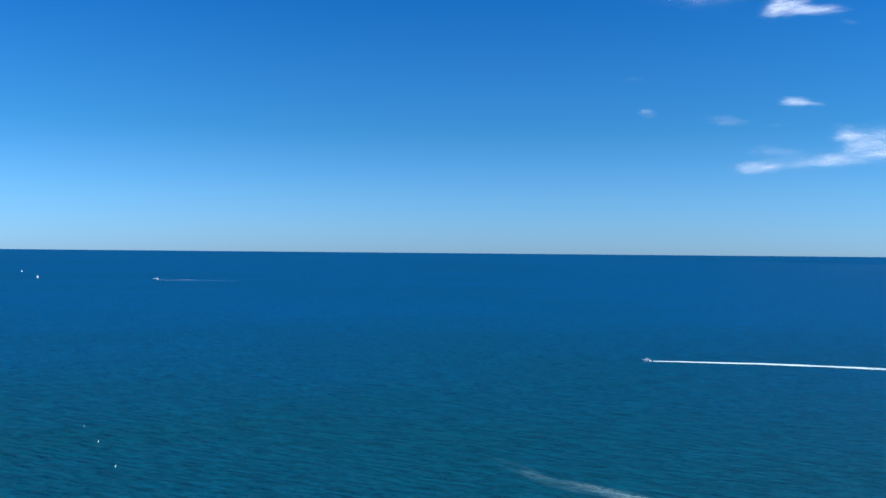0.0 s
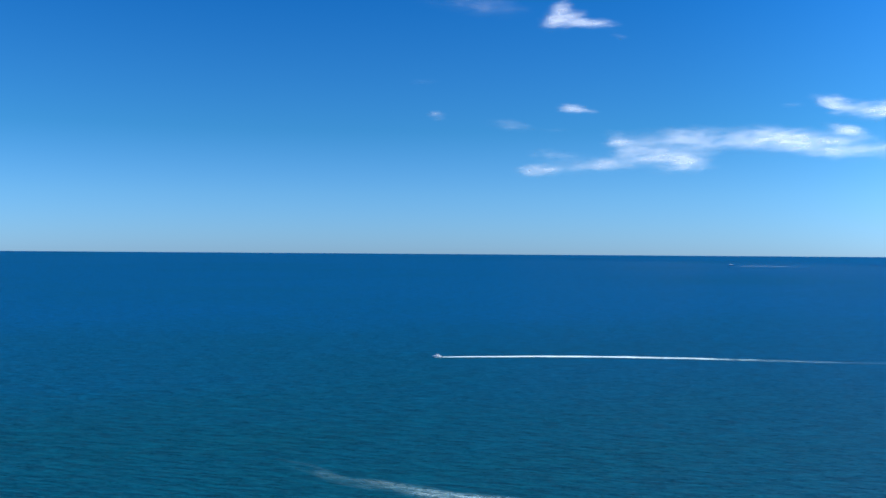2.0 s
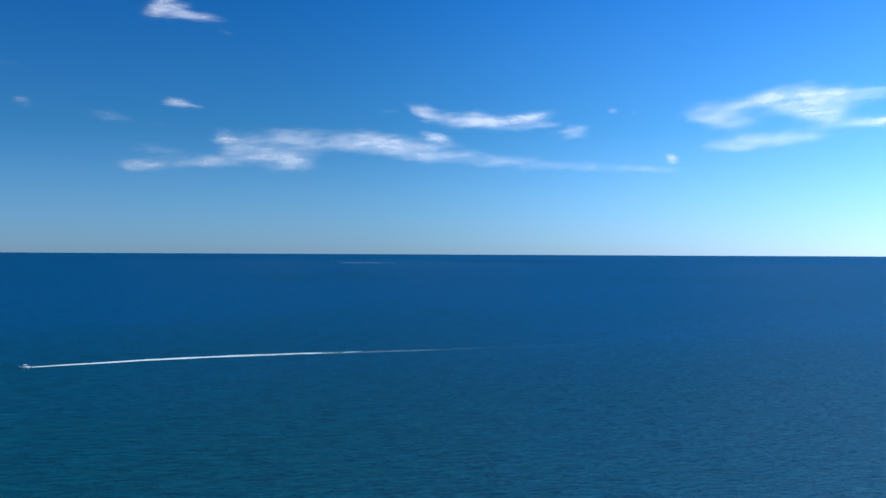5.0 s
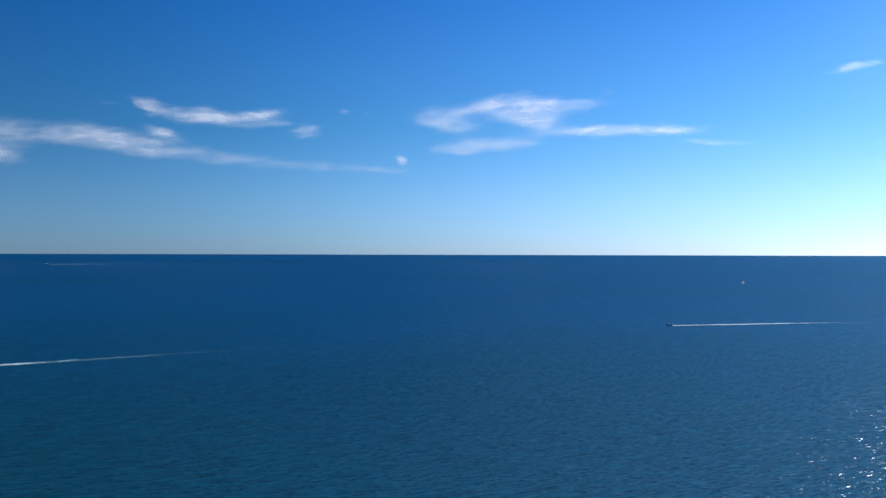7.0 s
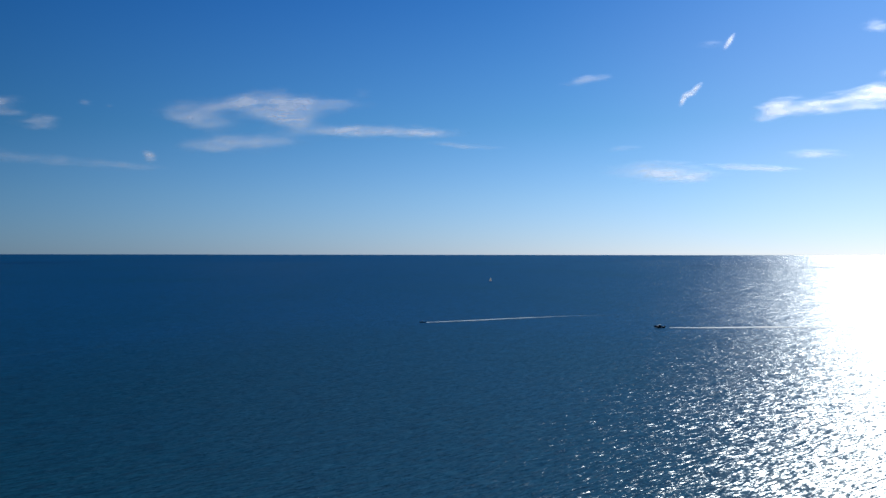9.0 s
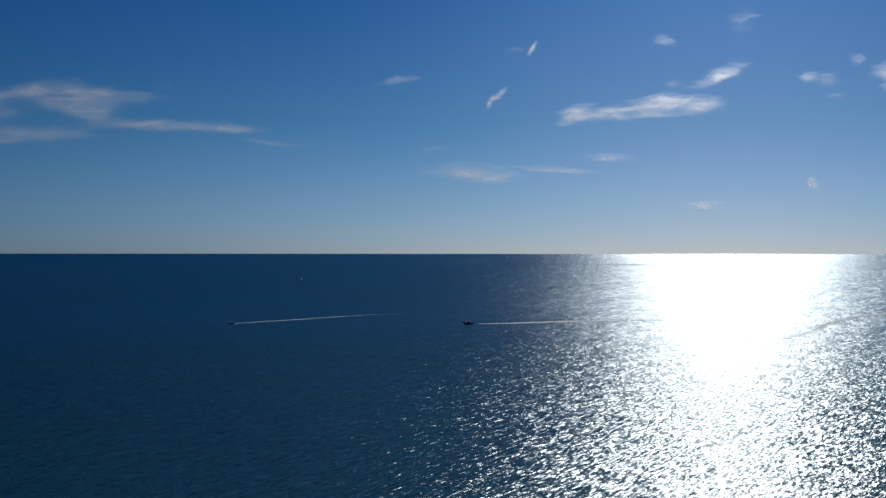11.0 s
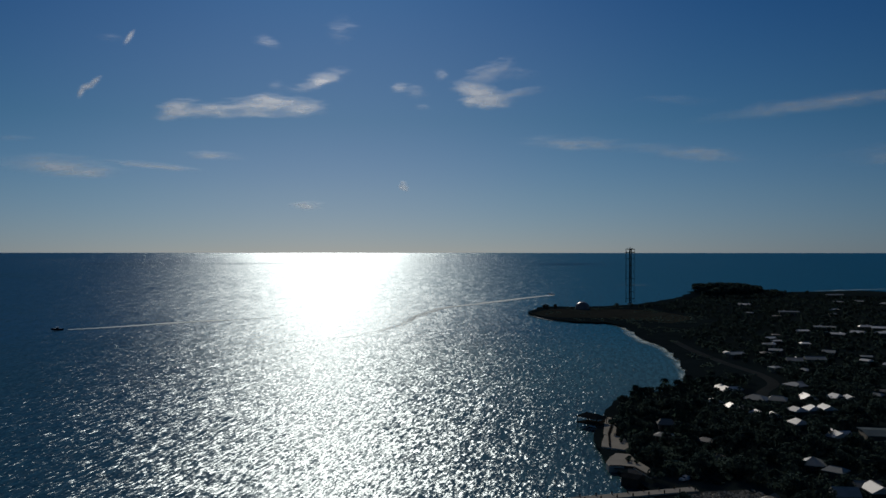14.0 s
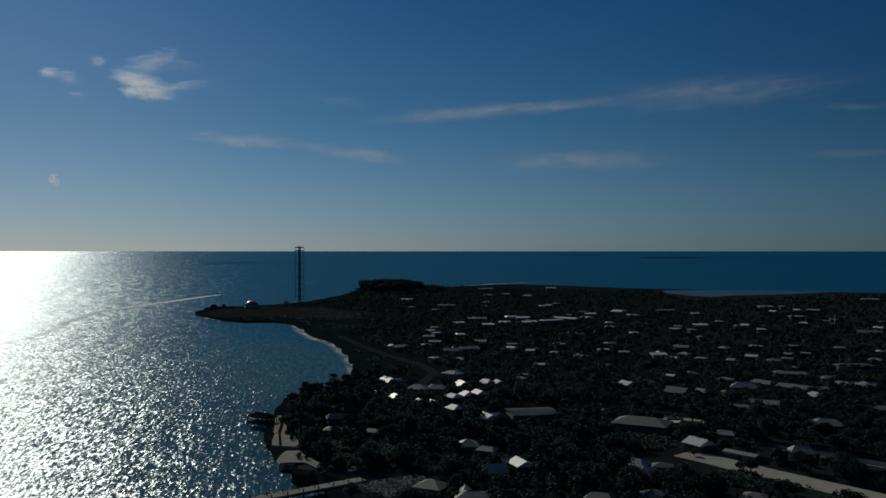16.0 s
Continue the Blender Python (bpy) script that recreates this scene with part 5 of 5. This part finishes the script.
def free_spot(x, y, margin=3.0, clear=0.6):
    """Land that no house, road, field or quay takes up."""
    if not on_land(x, y, margin) or x > 390 and inside(OPEN_GROUND, x, y, 2.0):
        return False
    # the lagoon and the low shore before it
    if 420 < x < 830 and y < -780:
        far = math.hypot(x, y)
        if inside(LAGOON_EDGE, x, y, 22) or any(inside(LAGOON_EDGE, x * (1 + k / far), y * (1 + k / far), 5) for k in (30, 60, 90)):
            return False
    for line, half in ROAD_LINES:
        for a, b in zip(line, line[1:]):
            a, b, p = Vector(a), Vector(b), Vector((x, y))
            f = max(0.0, min(1.0, (p - a).dot(b - a) / (b - a).length_squared))
            if (p - a.lerp(b, f)).length < half:
                return False
    if 50 < x < 200 and -260 < y < -226 or 70 < x < 180 and -294 < y < -272:
        return False
    if 250 < x < 279 and -268 < y < -238 or 222 < x < 238 and y > -150 or 202 < x < 229 and -166 < y < -138:
        return False
    # paved ground stays free, and so does the spot whose shadow would fall on it
    if any(inside(line, x, y, 2.0) or inside(line, x - 7, y + 1.2, 0.5) or inside(line, x - 13, y + 2.3, 0.5) for line in PAVED):
        return False
    if (x - 858) ** 2 + (y + 420) ** 2 < 140 or (x - 910) ** 2 + (y + 505) ** 2 < 80:
        return False
    for hx, hy, w, d in HOUSES:
        dx, dy = x - hx, y - hy
        far = math.hypot(hx, hy)
        # gardens stay open on the side of the sea
        lx, ly = (dx * -hy + dy * hx) / far, (dx * hx + dy * hy) / far
        if abs(lx) < w * clear and -(d * 0.5 + (11 if far < 330 else 2)) < ly < d * 0.7:
            return False
    for tx, ty, half in CLEARINGS:
        far = math.hypot(tx, ty)
        if abs(((x - tx) * -ty + (y - ty) * tx) / far) < half and -17 < ((x - tx) * tx + (y - ty) * ty) / far < 4:
            return False
    return True


def plant(models, count, area, group, size=(0.8, 1.3)):
    done = 0
    tries = 0
    while done < count and tries < count * 30:
        tries += 1
        x, y = area(rng)
        if not free_spot(x, y):
            continue
        src = models[done % len(models)]
        k = rng.uniform(*size)
        m = pose(x, y, ground_height(x, y) - 0.2, 0, 0, rng.uniform(0, 360)) @ Matrix.Diagonal((k, k, k * rng.uniform(0.85, 1.15), 1))
        if done < len(models):
            src.matrix_world = m
            tagged(src, group=group)
        else:
            c = copy_thing(src, m)
            c.matrix_basis = m
            tagged(c, group=group)
        done += 1


def near_area(r):
    a, d = radians(r.uniform(112, 158)), r.uniform(215, 400)
    return d * math.sin(a), d * math.cos(a)


def shore_area(r):
    k = r.randrange(9, 16)
    a, b = Vector(SHORE[k]), Vector(SHORE[k + 1])
    p = a.lerp(b, r.random()) + Vector((-0.3, -1.0)) * r.uniform(5, 32)
    return p.x, p.y


for k, (x, y, size) in enumerate(((262.5, -145.2, 0.9), (265.0, -147.0, 0.7), (259.6, -146.6, 0.8), (288.5, -156.6, 0.9), (291.5, -158.6, 1.0))):
    quay_shrub(x, y, size, 60 + k)


plant([palm_tree(k) for k in range(4)], 70, shore_area, "palms along the shore", (0.6, 0.92))
plant([broad_tree(20 + k) for k in range(5)], 230, near_area, "trees among the houses", (0.75, 1.25))


# garden trees before the houses
GARDEN = [broad_tree(40 + k) for k in range(3)]
spots = [(163, -246.5), (159, -246)]
for hx, hy, w, d in HOUSES:
    far = math.hypot(hx, hy)
    if far < 620:
        for _ in range(2 if w > 12 else 1):
            out, over = -(d * 0.5 + rng.uniform(5.0, 7.0)), rng.uniform(-0.5, 0.5) * w
            x, y = hx + out * hx / far - over * hy / far, hy + out * hy / far + over * hx / far
            if rng.random() < 0.55 and on_land(x, y, 5) and all(math.hypot(x - h[0], y - h[1]) > 0.5 * max(h[2], h[3]) + 2.2 for h in HOUSES):
                spots.append((x, y))
for k, (x, y) in enumerate(spots):
    s = rng.uniform(0.45, 0.8)
    m = pose(x, y, 1.35, 0, 0, rng.uniform(0, 360)) @ Matrix.Diagonal((s, s, s * rng.uniform(0.9, 1.2), 1))
    if k < 3:
        GARDEN[k].matrix_world = m
        tagged(GARDEN[k], "small dark garden tree beside a house", group="garden trees by houses")
    else:
        tagged(copy_thing(GARDEN[k % 3], m), "small dark garden tree beside a house", group="garden trees by houses")


def build_woodland(count, area, leaves, size, scale, label, seed):
    """Trees past counting, in one mesh: a stem and ragged leaf clumps each."""
    r = random.Random(seed)
    verts, faces = [], []
    n = 0
    tries = 0
    while n < count and tries < count * 12:
        tries += 1
        x, y = area(r)
        if not free_spot(x, y, 4.0, 0.55):
            continue
        n += 1
        g = ground_height(x, y) - 0.3
        h, rad = r.uniform(4.0, 7.5) * scale, r.uniform(2.2, 3.8) * scale
        b = len(verts)
        verts += [(x - 0.2, y, g), (x + 0.2, y, g), (x, y + 0.2, g), (x, y, g + h * 0.7)]
        faces += [(b, b + 1, b + 3), (b + 1, b + 2, b + 3), (b + 2, b, b + 3)]
        for _ in range(leaves):
            th, ph = r.uniform(0, math.tau), r.uniform(-0.5, 1.35)
            rr = rad * r.uniform(0.55, 1.05)
            cx, cy, cz = x + rr * math.cos(ph) * math.cos(th), y + rr * math.cos(ph) * math.sin(th), g + h * 0.62 + rr * 0.8 * math.sin(ph)
            cz = max(cz, g + 0.4)
            s = size * r.uniform(0.6, 1.4)
            u = Vector((r.uniform(-1, 1), r.uniform(-1, 1), r.uniform(-0.5, 0.5))).normalized()
            nn = Vector((math.cos(ph) * math.cos(th) + r.uniform(-0.5, 0.5), math.cos(ph) * math.sin(th) + r.uniform(-0.5, 0.5), math.sin(ph) + r.uniform(0, 0.6))).normalized()
            t = nn.cross(u).normalized() * s
            w = nn.cross(t)
            b = len(verts)
            c = Vector((cx, cy, cz))
            verts += [tuple(c - t - w * 0.4), tuple(c + w * -0.8), tuple(c + t * 0.9), tuple(c + w * 0.8)]
            faces.append((b, b + 1, b + 2, b + 3))
    me = bpy.data.meshes.new("woodland")
    me.from_pydata(verts, [], faces)
    me.materials.append(LEAF)
    tagged(new("woodland", me), label, "trees", kind="stuff")


def build_hedges():
    """Shrubs in a broken ring round each house, as high as its walls."""
    r = random.Random(17)
    verts, faces = [], []
    for hx, hy, w, d, rz in FOOTPRINTS:
        far = math.hypot(hx, hy)
        m = pose(hx, hy, ground_height(hx, hy) - 0.2, 0, 0, rz)
        n = int((w + d) * 2 / (1.5 if far < 450 else 2.4))
        for k in range(n):
            if r.random() < 0.2:
                continue
            f = (k + r.random()) / n * 2 * (w + d)
            gap = 1.0 + r.uniform(0, 1.4)
            if f < w:
                c = (-w / 2 + f, -d / 2 - gap)
            elif f < w + d:
                c = (w / 2 + gap, -d / 2 + f - w)
            elif f < 2 * w + d:
                c = (w / 2 - (f - w - d), d / 2 + gap)
            else:
                c = (-w / 2 - gap, d / 2 - (f - 2 * w - d))
            base = m @ Vector((*c, 0))
            if not on_land(base.x, base.y, 3):
                continue
            high, wide = r.uniform(1.6, 2.6), r.uniform(0.8, 1.4)
            for _ in range(22 if far < 450 else 12):
                th, up = r.uniform(0, math.tau), r.random()
                rr = wide * math.sqrt(r.random()) * (1.15 - 0.6 * up)
                p = base + Vector((rr * math.cos(th), rr * math.sin(th), 0.2 + high * up))
                s = (0.34 if far < 450 else 0.55) * r.uniform(0.6, 1.4)
                nn = Vector((math.cos(th) + r.uniform(-0.5, 0.5), math.sin(th) + r.uniform(-0.5, 0.5), r.uniform(0, 1.2))).normalized()
                t = nn.orthogonal().normalized() * s
                u = nn.cross(t)
                b = len(verts)
                verts += [tuple(p - t - u * 0.4), tuple(p - u * 0.8), tuple(p + t * 0.9), tuple(p + u * 0.8)]
                faces.append((b, b + 1, b + 2, b + 3))
    me = bpy.data.meshes.new("hedges")
    me.from_pydata(verts, [], faces)
    me.materials.append(LEAF)
    tagged(new("hedges", me), "dark shrubs and hedges round the houses", "shrubs", kind="stuff")


def build_scrub(count, area, high, label, seed):
    """Low scrub in patches over open ground."""
    r = random.Random(seed)
    x0, x1 = min(p[0] for p in area), max(p[0] for p in area)
    y0, y1 = min(p[1] for p in area), max(p[1] for p in area)
    verts, faces = [], []
    for _ in range(count):
        x, y = r.uniform(x0, x1), r.uniform(y0, y1)
        if not (inside(area, x, y, 0.0) and on_land(x, y, 7)) or noise.noise(Vector((x * 0.02, y * 0.02, 4))) < -0.05 or any(inside(line, x, y, 0.0) for line in PAVED):
            continue
        wide = r.uniform(0.8, 2.4)
        for _ in range(14):
            th, rr = r.uniform(0, math.tau), wide * math.sqrt(r.random())
            p = Vector((x + rr * math.cos(th), y + rr * math.sin(th), 1.45 + r.uniform(0.0, high)))
            nn = Vector((r.uniform(-1, 1), r.uniform(-1, 1), r.uniform(0.2, 1.4))).normalized()
            t = nn.orthogonal().normalized() * 0.6 * r.uniform(0.6, 1.4)
            u = nn.cross(t)
            b = len(verts)
            verts += [tuple(p - t - u * 0.4), tuple(p - u * 0.8), tuple(p + t * 0.9), tuple(p + u * 0.8)]
            faces.append((b, b + 1, b + 2, b + 3))
    me = bpy.data.meshes.new("scrub")
    me.from_pydata(verts, [], faces)
    me.materials.append(LEAF)
    tagged(new("scrub", me), label, "scrub", kind="stuff")


build_hedges()
build_scrub(2600, OPEN_GROUND, 0.9, "low dark scrub on open coastal ground", 23)
build_scrub(1100, [(274, -152), (282, -172), (266, -184), (244, -180), (231, -158), (246, -150)], 1.3, "low dark shrubs in gardens behind the quay", 27)
build_scrub(900, [(228, -262), (208, -268), (186, -246), (176, -226), (196, -224), (222, -244)], 1.1, "low dark shrubs in a wide garden", 24)
build_scrub(700, [(196, -248), (60, -244), (60, -228), (180, -230)], 1.0, "low dark scrub beside the wide road", 25)
build_scrub(700, [(196, -261), (185, -272), (80, -284), (80, -260)], 1.0, "low dark scrub between road and street", 26)


def mid_area(r):
    a, d = radians(r.uniform(112, 160)), 210 + 330 * r.random() ** 0.8
    return d * math.sin(a), d * math.cos(a)


def far_area(r):
    a, d = radians(r.uniform(118, 162)), r.uniform(520, 1250)
    return d * math.sin(a), d * math.cos(a)


def foot_area(r):
    a, d = r.uniform(0, math.tau), r.uniform(0.9, 1.35)
    return 1004 + 46 * d * math.cos(a), -682 + 66 * d * math.sin(a)


def rise_area(r):
    a, d = r.uniform(0, math.tau), math.sqrt(r.random())
    return 1010 + 44 * d * math.cos(a), -684 + 62 * d * math.sin(a)


build_woodland(2500, mid_area, 84, 0.55, 0.78, "dense dark scrub and trees between houses", 3)
build_woodland(4800, far_area, 34, 0.95, 0.66, "dark distant trees over the low town", 4)
build_woodland(220, foot_area, 40, 0.9, 0.75, "low bushes at the foot of the rise", 6)
build_woodland(420, rise_area, 60, 1.3, 1.35, "thick dark wood on the low rise", 5)


# ---- boats ----
def hull_bm(length, beam, height, transom=0.8):
    """A hull from the stern (y = 0) to the bow, with a flared side and a raised sheer."""
    bm = bmesh.new()
    secs = []
    for k in range(9):
        f = k / 8
        half = beam / 2 * (transom + (1 - transom) * math.sin(math.pi * min(1, f * 1.6) / 2)) * max(0.03, 1 - max(0, (f - 0.5) / 0.5) ** 2.2)
        sheer = height * (0.85 + 0.4 * f * f)
        keel = -0.25 * height + 0.5 * height * max(0, (f - 0.75) / 0.25)
        y = length * f
        secs.append([bm.verts.new(c) for c in ((-half, y, sheer), (-half * 0.82, y, height * 0.2), (0, y, keel), (half * 0.82, y, height * 0.2), (half, y, sheer), (half * 0.85, y, sheer - 0.1), (-half * 0.85, y, sheer - 0.1))])
    for a, b in zip(secs, secs[1:]):
        for j in range(7):
            bm.faces.new((a[j], a[(j + 1) % 7], b[(j + 1) % 7], b[j]))
    bm.faces.new(secs[0][::-1])
    bm.faces.new(secs[-1])
    bmesh.ops.recalc_face_normals(bm, faces=bm.faces)
    return bm


def motor_boat(x, y, heading, length, hull, label, cabin=True):
    """heading: degrees clockwise from +y."""
    top = thing("motor_boat", pose(x, y, 0.1, 0, 0, -heading), label, "boat")
    top.rotation_euler[0] = radians(3)
    w = length * 0.32
    h = length * 0.14
    part("hull", hull_bm(length, w, h), hull, top)
    bm = bmesh.new()
    box(bm, -w * 0.22, w * 0.22, length * 0.35, length * 0.55, h * 0.7, h * 1.7)
    part("console", bm, hull, top)
    if cabin:
        bm = bmesh.new()
        box(bm, -w * 0.38, w * 0.38, length * 0.28, length * 0.62, h * 1.9, h * 2.0)
        part("canopy", bm, HULL, top)
        for px in (-w * 0.3, w * 0.3):
            for py in (length * 0.32, length * 0.58):
                bm = bmesh.new()
                rod(bm, (px, py, h * 0.8), (px, py, h * 1.9), 0.05, None, 5)
                part("canopy_post", bm, STEEL, top)
    for px in (-w * 0.15, w * 0.15):
        bm = bmesh.new()
        box(bm, px - 0.22, px + 0.22, -0.6, 0.0, h * 0.1, h * 1.2)
        part("outboard", bm, DARK, top)


def sail_boat(x, y, heading, length, label):
    top = thing("sailing_boat", pose(x, y, 0.1, 0, 0, -heading), label, "boat", "distant sailing boats")
    part("hull", hull_bm(length, length * 0.3, length * 0.12, 0.6), HULL, top)
    bm = bmesh.new()
    rod(bm, (0, length * 0.55, 0.3), (0, length * 0.55, length * 1.35), 0.11, 0.07, 6)
    part("mast", bm, HULL, top)
    for name, a, b, c in (("mainsail", (0, length * 0.53, length * 0.2), (0.5, length * 0.06, length * 0.2), (0, length * 0.53, length * 1.3)), ("jib", (0, length * 0.98, length * 0.15), (0.6, length * 0.6, length * 0.18), (0, length * 0.57, length * 1.15))):
        bm = bmesh.new()
        for off in (0.0, 0.05):
            p, q, s = (Vector(v) + Vector((off, 0, 0)) for v in (a, b, c))
            m = (p + q + s) / 3 + Vector((0.35, 0, 0))
            vs = [bm.verts.new(v) for v in (p, q, s, m)]
            for t in ((0, 1, 3), (1, 2, 3), (2, 0, 3)):
                bm.faces.new([vs[k] for k in t])
        part(name, bm, SAIL, top)


motor_boat(131, 559, 277, 6.5, HULL, "small white motor boat speeding over the sea")
motor_boat(772, 294, 312, 5.6, HULL, "white motor boat running across the far sea")
motor_boat(799, 81, 342, 9.0, DARK, "dark motor boat against the sun glitter")
motor_boat(-493, 1560, 275, 12.0, HULL, "white motor boat far out at sea")
motor_boat(1570, 2596, 300, 16.0, HULL, "tiny white boat near the horizon")
motor_boat(1112, -502, 40, 9.0, HULL, "white motor boat off the headland")
sail_boat(1617, 486, 190, 5.5, "small white sailing boat far out at sea")
sail_boat(-722, 1602, 250, 4.5, "white sailing boat far out at sea")
sail_boat(-878, 1873, 250, 3.8, "white sailing boat far out at sea")


# ---- marker buoys near the boats ----
for x, y in ((-141, 353), (-125, 326), (-106, 291)):
    top = thing("marker_buoy", pose(x, y, 0), "small white marker buoy on the water", "buoy", "white marker buoys")
    bm = bmesh.new()
    rod(bm, (0, 0, -0.3), (0, 0, 0.35), 0.15, 0.11, 10)
    part("float", bm, HULL, top)
    bm = bmesh.new()
    rod(bm, (0, 0, 0.35), (0, 0, 0.9), 0.05, 0.04, 8)
    part("staff", bm, HULL, top)
